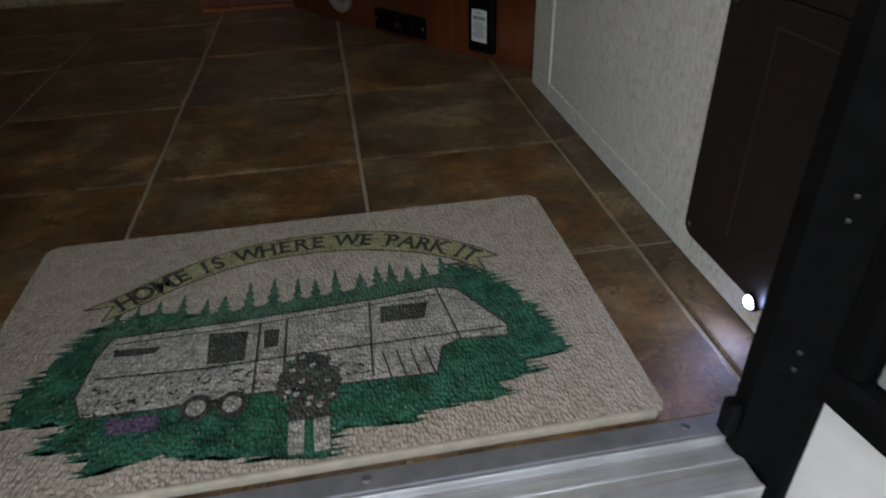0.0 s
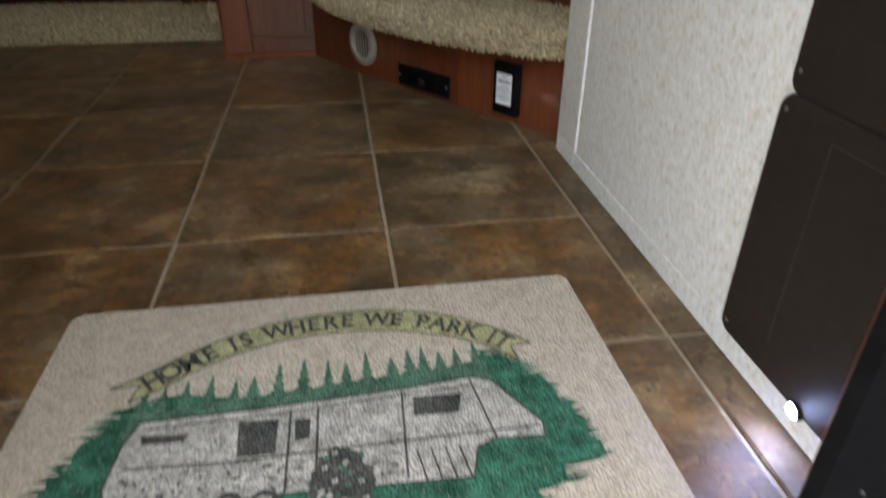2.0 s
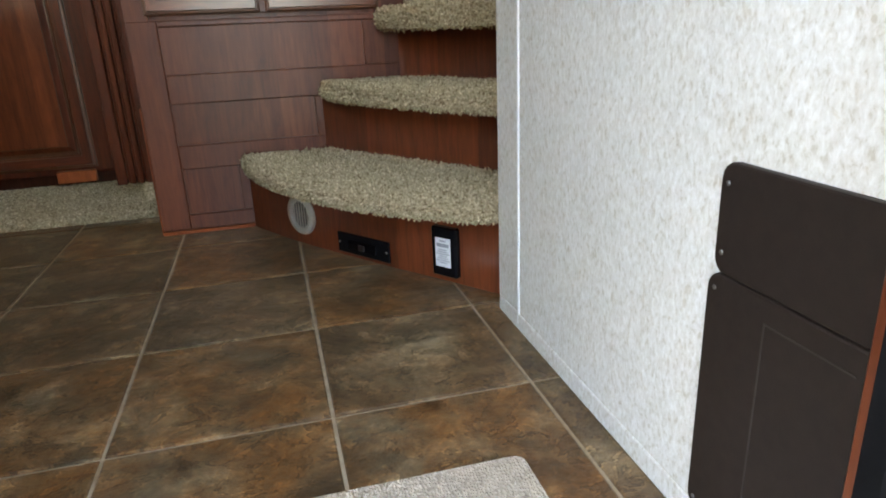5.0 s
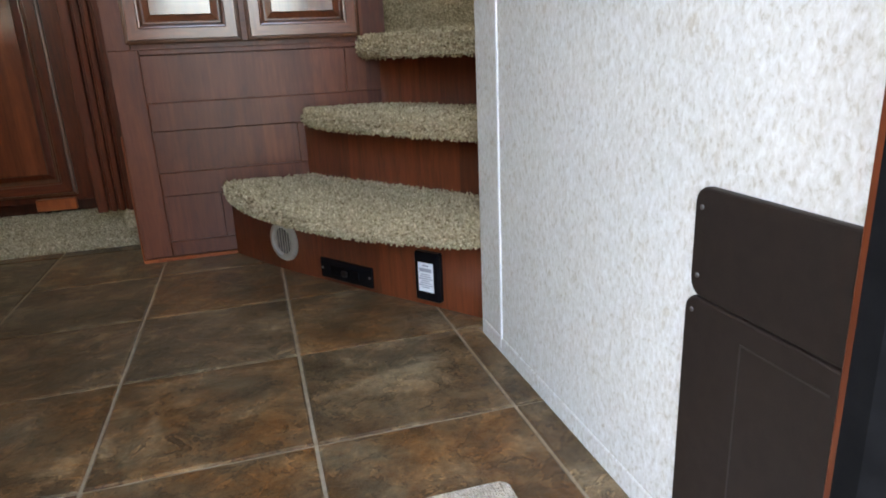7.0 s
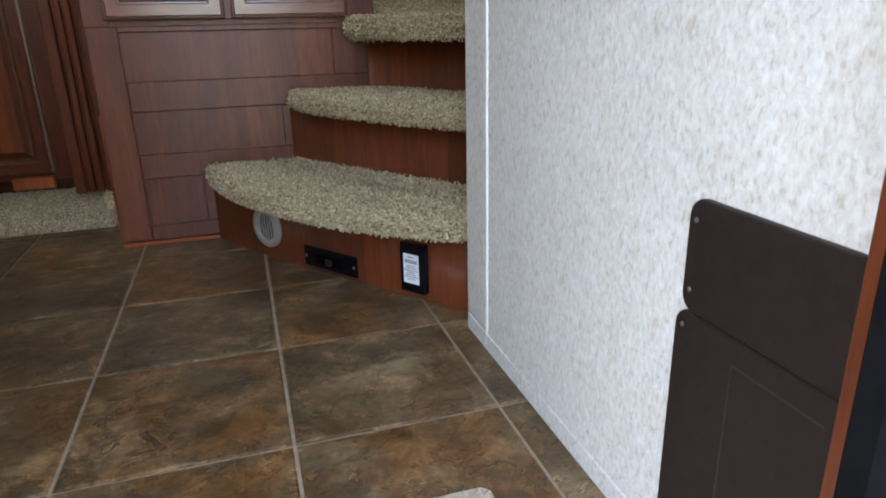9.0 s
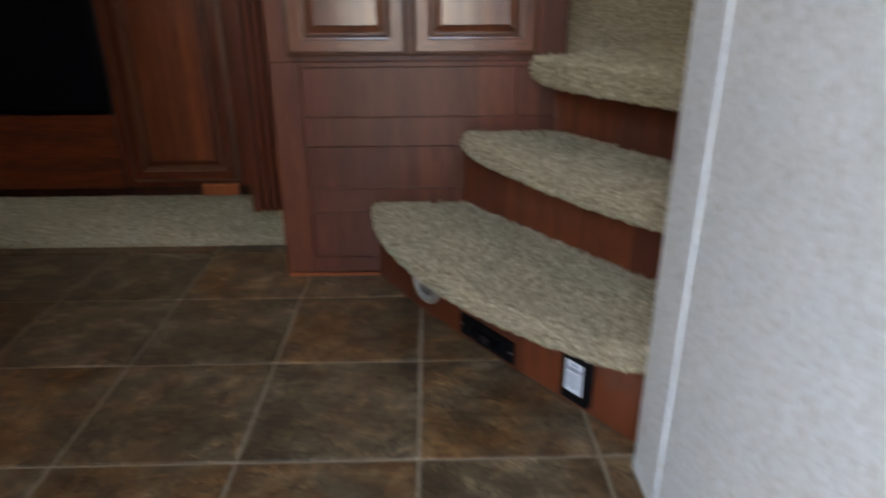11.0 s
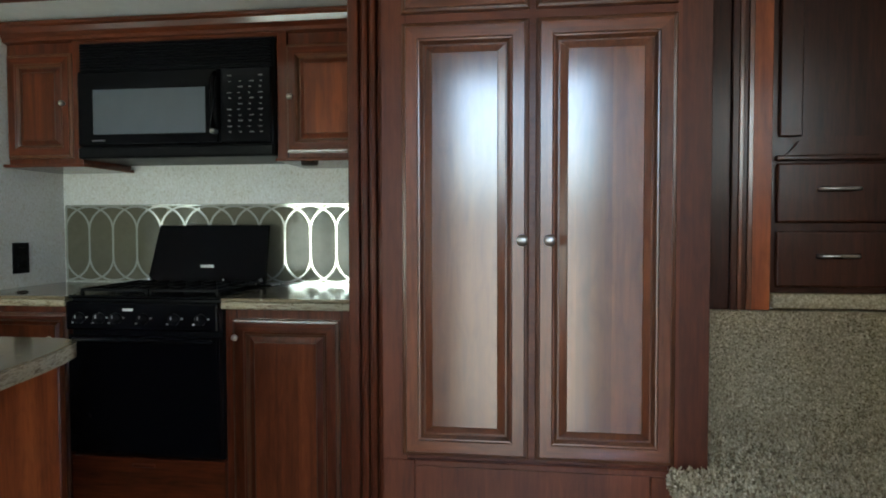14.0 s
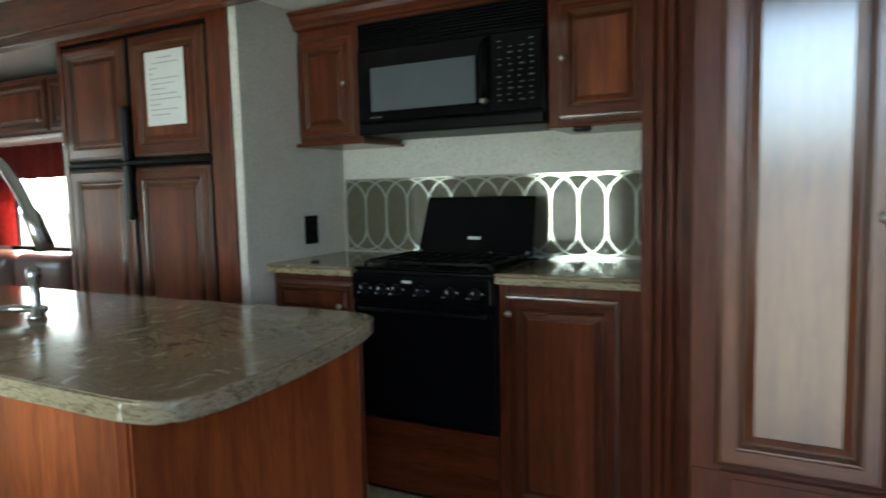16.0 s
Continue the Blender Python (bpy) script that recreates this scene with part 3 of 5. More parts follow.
    for q in ((a, a + 0.03, c, d), (b - 0.03, b, c, d), (a + 0.03, b - 0.03, c, c + 0.03), (a + 0.03, b - 0.03, d - 0.03, d), ((a + b) / 2 - 0.012, (a + b) / 2 + 0.012, c + 0.03, d - 0.03)):
        add_box(bm, q[0], q[1], -0.64, -0.598, q[2], q[3])
    part("window_frame", bm, M_JAMB, w)
    for p0, p1 in ((a, (a + b) / 2 - 0.002), ((a + b) / 2 + 0.002, b)):
        box("pane", p0, p1, -0.706, -0.700, c, d, M_GLASS, w, 0, "tinted glass pane")

bm = bmesh.new()
add_box(bm, -5.26, -5.2, -0.72, -0.05, 0, 2.3)
add_box(bm, -5.26, -5.2, 1.25, 2.4, 0, 2.3)
add_box(bm, -5.26, -5.2, -0.05, 1.25, 0, 0.9)
add_box(bm, -5.26, -5.2, -0.05, 1.25, 1.7, 2.3)
tagged(part("wall_left", bm, M_WALL), "wallpapered end wall with an added, unseen wide window opening", "wall", kind="structure")
# added pane for the unseen opening that holds the rear fill lamp
w4 = thing("window_4", "added pane in the unseen end-wall opening", "window", kind="structure")
box("pane", -5.250, -5.244, -0.05, 1.25, 0.9, 1.7, M_GLASS, w4, 0)
# added pane, out of view, behind the stair fill lamp
w5 = thing("window_5", "added pane in the unseen opening beside the stairs", "window", kind="structure")
box("pane", 1.384, 1.390, -0.3, 0.3, 1.45, 2.05, M_GLASS, w5, 0)
bm = bmesh.new()
add_box(bm, 1.35, 1.4, -0.72, -0.3, -0.3, 2.6)
add_box(bm, 1.35, 1.4, 0.3, 2.4, -0.3, 2.6)
add_box(bm, 1.35, 1.4, -0.3, 0.3, -0.3, 1.45)
add_box(bm, 1.35, 1.4, -0.3, 0.3, 2.05, 2.6)
tagged(part("wall_right", bm, M_WALL), "wallpapered wall beside the stairs with an added, unseen small opening", "wall", kind="structure")
bm = bmesh.new()
add_box(bm, -4.0, -0.4205, 2.292, 2.34, 0.0, 2.2)
add_box(bm, -5.2, -4.0, 2.292, 2.34, 0.0, 0.93)
add_box(bm, -5.2, -4.0, 2.292, 2.34, 1.48, 2.2)
add_box(bm, -5.2, -5.05, 2.292, 2.34, 0.93, 1.48)
tagged(part("wall_kitchen", bm, M_WALL), "pale wallpapered wall behind the stove", "wall", kind="structure")
slab("wall_slide_end", -2.22, -2.16, 1.612, 2.292, 0.074, 2.09, M_WALL, "pale wallpapered end wall between stove and refrigerator", "wall", 0.003)
# added panel: keeps outside light from leaking in beside the fascia post
slab("leak_panel_slide", -0.499, -0.428, 1.502, 2.291, 0.0, 2.09, M_CARPET, "added carpet-coloured panel closing a light leak behind the fascia", "wall")
slab("ceiling", -5.26, 1.4, -0.72, 1.5, 2.2, 2.26, M_CEIL, "white vinyl ceiling", "ceiling")
slab("ceiling_slide", -5.2, -0.42, 1.5, 2.34, 2.09, 2.15, M_CEIL, "white vinyl slide-out ceiling", "ceiling")
slab("ceiling_stair", -0.42, 1.4, 1.5, 2.4, 2.5, 2.56, M_CEIL, "white vinyl ceiling over the stairs", "ceiling")
slab("wall_header", -0.42, 1.4, 1.44, 1.5, 2.26, 2.6, M_CEIL, "plain header over the stairs", "wall")
slab("wall_back", -0.42, 1.4, 2.34, 2.4, 0.0, 2.6, M_WALL, "plain wall behind the stairs", "wall")

# slide-out floor with its carpeted lip
bm = bmesh.new()
prof = [(1.463, -0.003), (1.464, 0.018), (1.474, 0.036), (1.500, 0.053), (1.540, 0.064), (1.60, 0.071), (1.68, 0.074), (2.29, 0.074), (2.29, -0.003)]
a = [bm.verts.new((-5.2, y, z)) for y, z in prof]
b = [bm.verts.new((-0.43, y, z)) for y, z in prof]
for i in range(len(prof)):
    j = (i + 1) % len(prof)
    bm.faces.new((a[i], a[j], b[j], b[i]))
bm.faces.new(a[::-1]), bm.faces.new(b)
bmesh.ops.recalc_face_normals(bm, faces=bm.faces)
slide_floor = tagged(part("floor_slide", bm, M_CARPET, smooth=True), "raised slide-out floor wrapped in beige speckled carpet", "floor", kind="structure")

# fluted fascia of the slide-out
bm = bmesh.new()
yf = 1.44
for x0, x1, dy in ((-0.568, -0.535, 0.0), (-0.535, -0.524, 0.012), (-0.524, -0.508, 0.003), (-0.508, -0.498, 0.012), (-0.498, -0.482, 0.003), (-0.482, -0.470, 0.012), (-0.470, -0.412, 0.0)):
    add_box(bm, x0, x1, yf + dy * 1.3, 1.50, 0.128, 2.2, 0.005, 2)
tagged(part("trim_slide_post", bm, M_WOOD), "fluted cherry fascia post beside the pantry", "trim", kind="structure")
bm = bmesh.new()
for z0, z1, dy in ((1.993, 2.015, 0.0), (2.015, 2.04, 0.012), (2.04, 2.2, 0.004)):
    add_box(bm, -5.2, -0.569, yf + dy, 1.50, z0, z1, 0.003)
tagged(part("trim_slide_header", bm, M_WOODX), "cherry fascia header over the slide-out", "trim", kind="structure")

# ---- door frame, sill and door ----
frame_in = thing("door_frame", "black aluminium entry door frame with cherry casing", "door frame", kind="structure")
bm = bmesh.new()
prism(bm, [(0.386, -0.613), (0.376, -0.637), (0.335, -0.641), (0.330, -0.667), (DOOR_R, -0.672), (DOOR_R, -0.690), (0.325, -0.725), (0.369, -0.7275), (0.369, -0.701), (0.404, -0.701), (0.404, -0.613)][::-1], -0.15, DOOR_T)
bmesh.ops.recalc_face_normals(bm, faces=bm.faces)
jamb = part("jamb", bm, M_JAMB, frame_in)
bm = bmesh.new()
prism(bm, [(DOOR_L, -0.600), (DOOR_L, -0.725), (DOOR_L - 0.03, -0.725), (DOOR_L - 0.03, -0.60)][::-1], -0.02, DOOR_T)
bmesh.ops.recalc_face_normals(bm, faces=bm.faces)
part("jamb", bm, M_JAMB, frame_in)
box("strike_tab", 0.2835, 0.2955, -0.688, -0.670, 0.012, 0.052, M_BLACK, frame_in, 0.003, "small black bracket at the jamb foot")
box("head", DOOR_L - 0.03, 0.37, -0.725, -0.60, DOOR_T, DOOR_T + 0.03, M_JAMB, frame_in)
box("casing", 0.384, 0.4045, -0.6125, -0.590, 0.0, DOOR_T + 0.03, M_RISER, frame_in, 0.003, "narrow cherry casing strip")
for z in (0.06, 0.20, 0.36, 0.52):
    screw(jamb, pose(0.3325, -0.654, z + 0.07, 0, -90, 8), 0.0026)

sill = thing("door_sill", "ribbed mill-aluminium door sill, worn and bright", "door sill", kind="structure")
box("flange", DOOR_L, 0.305, -0.673, -0.650, -0.004, 0.004, M_SILLSHADE, sill, 0.0015, "inner flange coloured grey for the shade on it")
bm = bmesh.new()
add_box(bm, DOOR_L, 0.303, -0.7305, -0.673, -0.022, -0.006, 0.002)
add_box(bm, DOOR_L + 0.001, 0.302, -0.6762, -0.6732, -0.0062, 0.0015, 0.0006)
add_box(bm, DOOR_L + 0.001, 0.302, -0.7304, -0.7265, -0.0062, -0.0035, 0.0006)
part("tread_plate", bm, M_ALU, sill)
bm = bmesh.new()
for y0, n in ((-0.6785, 7), (-0.7080, 6)):
    for k in range(n):
        y = y0 - k * 0.0029
        add_box(bm, DOOR_L + 0.002, 0.296, y - 0.0016, y, -0.0062, -0.0044)
part("tread_rib", bm, M_ALU, sill, "fine raised ribs")["kind"] = "stuff"
for x in (-0.33, -0.04, 0.262):
    screw(sill, pose(x, -0.660, 0.004), 0.0045)

# the entry door stands open, swung outwards past square
leaf = thing("door_1", "open entry door, black frame, white skin and tall window", "door", kind="structure")
leaf.matrix_world = pose(0.331, -0.714, 0, 0, 0, -82)


def leaf_box(name, u0, u1, v0, v1, z0, z1, material, parent=leaf, bev=0.003, label=""):
    ob = box(name, u0, u1, v0, v1, z0, z1, material, parent, bev, label)
    return ob


skin = leaf_box("skin", 0.004, 0.69, 0.0, 0.034, -0.10, 0.092, M_SKIN, label="white textured lower skin")
leaf_box("stile", -0.036, 0.004, -0.004, 0.038, -0.12, 1.84, M_JAMB)
leaf_box("stile", 0.66, 0.70, -0.004, 0.038, 0.092, 1.84, M_JAMB)
leaf_box("bottom_rail", 0.004, 0.69, -0.003, 0.037, -0.125, -0.10, M_JAMB)
leaf_box("top_rail", 0.004, 0.66, -0.004, 0.038, 1.78, 1.84, M_JAMB)
wf = leaf_box("window_frame", 0.004, 0.66, -0.010, 0.042, 0.092, 0.128, M_JAMB, bev=0.006)
leaf_box("window_frame", 0.004, 0.034, -0.010, 0.042, 0.128, 1.78, M_JAMB, bev=0.006)
leaf_box("window_frame", 0.63, 0.66, -0.010, 0.042, 0.128, 1.78, M_JAMB, bev=0.006)
leaf_box("pane", 0.034, 0.63, 0.008, 0.014, 0.128, 1.78, M_SCREEN, label="plain grey pane standing for the mesh screen")

for z in (0.113, 0.131, 0.252, 0.271, 0.352, 0.371, 0.49, 0.51):
    screw(jamb, pose(0.3095, -0.7078, z, 0, -90, 40.5), 0.0023, M_ZINC)

# ---- dark access panels, lamp on the entry wall ----
pan = thing("access_panel", "dark brown plastic access panel screwed to the wall", "panel", group="wall access panels")


def wall_plate(parent, y0, y1, z0, z1, rad=0.018, t=0.008):
    bm = bmesh.new()
    pts = []
    for cy, cz, a0 in ((y1 - rad, z1 - rad, 0), (y0 + rad, z1 - rad, 90), (y0 + rad, z0 + rad, 180), (y1 - rad, z0 + rad, 270)):
        for k in range(5):
            a = radians(a0 + k * 22.5)
            pts.append((cy + rad * math.cos(a), cz + rad * math.sin(a)))
    f = [bm.verts.new((WALL_X - t, y, z)) for y, z in pts]
    g = [bm.verts.new((WALL_X - 0.0005, y, z)) for y, z in pts]
    n = len(pts)
    ff = bm.faces.new(f)
    for i in range(n):
        bm.faces.new((f[i], f[(i + 1) % n], g[(i + 1) % n], g[i]))
    bmesh.ops.recalc_face_normals(bm, faces=bm.faces)
    bmesh.ops.bevel(bm, geom=list(ff.edges), offset=0.003, segments=2, affect="EDGES", profile=0.5)
    return part("plate", bm, M_DARK, parent)


wall_plate(pan, -0.597, -0.385, 0.3425, 0.462)
for z in (0.366, 0.440):
    screw(pan, pose(WALL_X - 0.008, -0.397, z, 0, -90, 0), 0.0029)
pan2 = thing("access_panel", "tall dark brown plastic access panel with scored rectangle", "panel", group="wall access panels")
wall_plate(pan2, -0.597, -0.379, 0.036, 0.3415)
for z in (0.052, 0.325):
    screw(pan2, pose(WALL_X - 0.008, -0.392, z, 0, -90, 0), 0.0029)
bm = bmesh.new()
add_box(bm, WALL_X - 0.0088, WALL_X - 0.0078, -0.4695, -0.4675, 0.08, 0.316)
add_box(bm, WALL_X - 0.0088, WALL_X - 0.0078, -0.575, -0.4695, 0.314, 0.316)
part("score_line", bm, M_GROOVE, pan2, "fine pale scored line")

led = thing("courtesy_light", "small round lit courtesy lamp low on the wall", "lamp")
LM = pose(WALL_X - 0.0005, -0.537, 0.036, 0, -90, 0)
lathe("housing", [(0.0105, 0), (0.011, 0.005), (0.0105, 0.009), (0.0085, 0.011), (0.0080, 0.008)], LM, M_BLACK, led, 24, "black lamp housing")
lathe("lens", [(0.0079, 0.007), (0.0075, 0.0105), (0.005, 0.0130), (0.001, 0.0135)], LM, M_LED, led, 20, "glowing white lens")

# ---- stairs ----
stairs = thing("staircase", "three winding carpeted steps with cherry risers", "stairs")
R1 = [(-0.127, 1.199), (-0.065, 1.09), (-0.004, 0.985), (0.10, 0.832), (0.23, 0.650), (0.32, 0.535), (0.40, 0.425), (0.46, 0.345)]
R2 = [(0.128, 1.199), (0.185, 1.115), (0.245, 1.03), (0.365, 0.85), (0.51, 0.64), (0.62, 0.50)]
R3 = [(0.385, 1.199), (0.420, 1.165), (0.525, 0.99), (0.60, 0.86), (0.76, 0.60)]
E1 = [(-0.137, 1.197), (-0.118, 1.06), (-0.080, 0.93), (0.0, 0.755), (0.10, 0.600), (0.206, 0.487), (0.29, 0.413), (0.37, 0.355), (0.43, 0.345)]
E2 = [(0.128, 1.197), (0.136, 1.14), (0.165, 1.03), (0.226, 0.905), (0.328, 0.715), (0.415, 0.585), (0.50, 0.49), (0.56, 0.45)]
E3 = [(0.318, 1.197), (0.320, 1.13), (0.345, 1.03), (0.40, 0.930), (0.48, 0.815), (0.545, 0.720), (0.62, 0.62), (0.70, 0.54)]
TREADS = [(0.190, 0.232), (0.400, 0.442), (0.596, 0.652)]


def riser(line, z0, z1):
    bm = bmesh.new()
    pts = smooth_line([(x, y, 0) for x, y in line], 4)
    back = [p + Vector((0.014, 0.010, 0)) for p in pts]
    lo, hi = [bm.verts.new((p.x, p.y, z0)) for p in pts], [bm.verts.new((p.x, p.y, z1)) for p in pts]
    lo2, hi2 = [bm.verts.new((p.x, p.y, z0)) for p in back], [bm.verts.new((p.x, p.y, z1)) for p in back]
    for i in range(len(pts) - 1):
        bm.faces.new((lo[i], lo[i + 1], hi[i + 1], hi[i]))
        bm.faces.new((lo2[i + 1], lo2[i], hi2[i], hi2[i + 1]))
        bm.faces.new((hi[i], hi[i + 1], hi2[i + 1], hi2[i]))
    return part("riser", bm, M_RISER, stairs, "red-brown cherry veneer riser", smooth=True)


riser(R1, 0.0, 0.20)
riser(R2, 0.225, 0.41)
riser(R3, 0.436, 0.62)


def tread(edge, back, z0, z1):
    """Carpet-wrapped tread with a full rounded nose."""
    e = smooth_line([(x, y, 0) for x, y in edge], 5)
    outline = [(p.x, p.y) for p in e] + list(reversed(back))
    bm = bmesh.new()
    prism(bm, outline, z0, z1, 0.019, 4)
    bmesh.ops.recalc_face_normals(bm, faces=bm.faces)
    return part("tread", bm, M_CARPET, stairs, "beige speckled carpet tread", smooth=True), outline


B1 = [(0.16, 1.197), (0.27, 1.03), (0.39, 0.85), (0.53, 0.64), (0.60, 0.50), (0.60, 0.345)]
B2 = [(0.41, 1.197), (0.55, 0.99), (0.62, 0.86), (0.78, 0.60), (0.80, 0.45)]
B3 = [(0.413, 1.197), (0.413, 1.68), (1.34, 1.68), (1.34, 0.54)]
OUT = []
for ed, bk, (z0, z1) in ((E1, B1, TREADS[0]), (E2, B2, TREADS[1]), (E3, B3, TREADS[2])):
    ob, o = tread(ed, bk, z0, z1)
    OUT.append((ob, o, z0, z1))

# carpeted face up to the bedroom floor, and the bedroom floor's edge
bm = bmesh.new()
prof = [(1.60, 0.645), (1.64, 0.656), (1.668, 0.685), (1.685, 0.74), (1.70, 0.86), (1.705, 0.955), (1.712, 0.975), (1.72, 0.982), (1.75, 0.984), (1.80, 0.984), (1.80, 0.645)]
a = [bm.verts.new((0.413, y, z)) for y, z in prof]
b = [bm.verts.new((1.345, y, z)) for y, z in prof]
for i in range(len(prof)):
    j = (i + 1) % len(prof)
    bm.faces.new((a[i], a[j], b[j], b[i]))
bm.faces.new(a[::-1]), bm.faces.new(b)
bmesh.ops.recalc_face_normals(bm, faces=bm.faces)
face4 = part("carpet_face", bm, M_CARPET, stairs, "carpet running up to the bedroom floor", smooth=True)
bm = bmesh.new()
add_box(bm, 0.745, 1.345, 1.742, 1.80, 0.990, 1.038, 0.008, 2)
part("upper_step", bm, M_CARPET, stairs, "carpeted edge of the bedroom floor", smooth=True)

# carpet pile: short tufts over the treads and nosings


def tufts(name, parent, pts, nrm, seed, length=0.014, width=0.0034):
    rng = np.random.default_rng(seed)
    n = len(pts)
    d = nrm + rng.normal(0, 0.62, (n, 3))
    d /= np.linalg.norm(d, axis=1)[:, None]
    side = np.cross(d, rng.normal(0, 1, (n, 3)))
    side /= np.linalg.norm(side, axis=1)[:, None]
    oth = np.cross(d, side)
    L = length * rng.uniform(0.6, 1.25, n)[:, None]
    w = width * rng.uniform(0.7, 1.2, n)[:, None]
    base = pts - d * 0.002
    v = np.stack([base + side * w, base - side * w * 0.5 + oth * w * 0.87, base - side * w * 0.5 - oth * w * 0.87,
                  base + d * L + side * w * 0.75 , base + d * L - side * w * 0.4 + oth * w * 0.6, base + d * L - side * w * 0.4 - oth * w * 0.6], 1).reshape(-1, 3)
    k = np.arange(n)[:, None] * 6
    quads = np.concatenate([k + np.array([[0, 1, 4, 3]]), k + np.array([[1, 2, 5, 4]]), k + np.array([[2, 0, 3, 5]])])
    tris = k + np.array([[3, 4, 5]])
    me = bpy.data.meshes.new(name)
    me.from_pydata(v.tolist(), [], quads.tolist() + tris.tolist())
    me.materials.append(M_CARPET)
    ob = new(name, me)
    ob.parent = parent
    ob["kind"] = "stuff"
    ob["label"] = "short beige carpet tufts"
    return ob


def inside(px, py, poly):
    r = np.zeros(len(px), bool)
    n = len(poly)
    for i in range(n):
        (x1, y1), (x2, y2) = poly[i], poly[(i + 1) % n]
        c = ((y1 > py) != (y2 > py)) & (px < (x2 - x1) * (py - y1) / (y2 - y1 + 1e-12) + x1)
        r ^= c
    return r


def tread_pile(ob, outline, edge_pts, z0, z1, seed, density=26000, clip=None):
    rng = np.random.default_rng(seed)
    xs_, ys_ = [p[0] for p in outline], [p[1] for p in outline]
    area = (max(xs_) - min(xs_)) * (max(ys_) - min(ys_))
    n = int(area * density)
    px, py = rng.uniform(min(xs_), max(xs_), n), rng.uniform(min(ys_), max(ys_), n)
    k = inside(px, py, outline)
    if clip:
        k &= inside(px, py, clip)
    px, py = px[k], py[k]
    pts = np.stack([px, py, np.full(len(px), z1 - 0.001)], 1)
    nr = np.tile([0.0, 0.0, 1.0], (len(px), 1))
    e = np.array([[p.x, p.y] for p in edge_pts])
    seg = np.diff(e, axis=0)
    ln = np.linalg.norm(seg, axis=1)
    m = int(ln.sum() * (z1 - z0 + 0.02) * density * 1.6)
    i = rng.choice(len(seg), m, p=ln / ln.sum())
    q = e[i] + seg[i] * rng.uniform(0, 1, m)[:, None]
    nn = np.stack([seg[i][:, 1], -seg[i][:, 0]], 1) / ln[i][:, None]
    cen = np.mean(np.array(outline), axis=0)
    flip = ((q - cen) * nn).sum(1) < 0
    nn[flip] *= -1
    a = rng.uniform(-1.5, 1.2, m)
    h = (z1 - z0) / 2
    r = h * 0.95
    pz = (z0 + z1) / 2 + r * np.sin(a)
    off = r * np.cos(a) - h
    pe = np.stack([q[:, 0] + nn[:, 0] * off, q[:, 1] + nn[:, 1] * off, pz], 1)
    ne = np.stack([nn[:, 0] * np.cos(a), nn[:, 1] * np.cos(a), np.sin(a)], 1)
    tufts("carpet_pile", ob, np.concatenate([pts, pe]), np.concatenate([nr, ne]), seed)


CLIPS = [None, None, [(0.2, 0.4), (1.34, 0.4), (1.34, 1.62), (0.2, 1.62)]]
for i, ((ob, o, z0, z1), ed) in enumerate(zip(OUT, (E1, E2, E3))):
    tread_pile(ob, o, smooth_line([(x, y, 0) for x, y in ed], 5), z0, z1, 11 + i, 30000 if i < 2 else 17000, CLIPS[i])
rng = np.random.default_rng(5)


def run_pile(parent, prof, x0, x1, n, seed, length):
    """Tufts over a carpet that runs along x with the given (y, z) profile."""
    pl = np.array(prof)
    sg = np.diff(pl, axis=0)
    dl = np.concatenate([[0], np.cumsum(np.linalg.norm(sg, axis=1))])
    xx, s = rng.uniform(x0, x1, n), rng.uniform(0, dl[-1], n)
    k = np.clip(np.searchsorted(dl, s) - 1, 0, len(sg) - 1)
    nr = np.stack([0 * xx, -sg[k][:, 1], sg[k][:, 0]], 1)
    nr /= np.linalg.norm(nr, axis=1)[:, None]
    tufts("carpet_pile", parent, np.stack([xx, np.interp(s, dl, pl[:, 0]), np.interp(s, dl, pl[:, 1])], 1), nr, seed, length)


run_pile(face4, [(1.55, 0.651), (1.60, 0.652), (1.64, 0.658), (1.668, 0.685), (1.685, 0.74), (1.70, 0.86), (1.705, 0.955), (1.712, 0.975), (1.72, 0.982)], 0.414, 1.3, 13000, 6, 0.009)
run_pile(slide_floor, [(1.463, 0.0), (1.464, 0.018), (1.474, 0.036), (1.500, 0.053), (1.540, 0.064), (1.60, 0.071), (1.68, 0.074), (1.80, 0.074)], -1.85, -0.44, 15000, 7, 0.009)

# fittings on the lowest riser
RD = Vector((0.23 - 0.10, 0.650 - 0.832, 0)).normalized()


def on_riser(x, z, out=0.0):
    """Pose on the lowest riser at plan x, its local z pointing out of the riser."""
    pts = smooth_line([(p[0], p[1], 0) for p in R1], 8)
    i = min(range(1, len(pts)), key=lambda k: abs(pts[k].x - x))
    d = (pts[i] - pts[i - 1]).normalized()
    nrm = Vector((d.y, -d.x, 0))
    if nrm.y > 0:
        nrm = -nrm
    m = Matrix(((d.x, 0, nrm.x, pts[i].x + nrm.x * out), (d.y, 0, nrm.y, pts[i].y + nrm.y * out), (0, 1, 0, z), (0, 0, 0, 1)))
    return m


def boxm(name, m, u0, u1, v0, v1, w0, w1, material, parent, bev=0.001, label=""):
    bm = bmesh.new()
    add_box(bm, u0, u1, v0, v1, w0, w1, bev)
    bmesh.ops.transform(bm, matrix=m, verts=bm.verts)
    bmesh.ops.recalc_face_normals(bm, faces=bm.faces)
    return part(name, bm, material, parent, label)


vent = thing("floor_vent", "round greige plastic heating vent in the riser", "vent")
vm = on_riser(0.022, 0.092)
lathe("ring", [(0.062, 0.0), (0.0615, 0.006), (0.057, 0.012), (0.044, 0.013), (0.040, 0.010), (0.040, 0.001)], vm, M_RING, vent, 32)
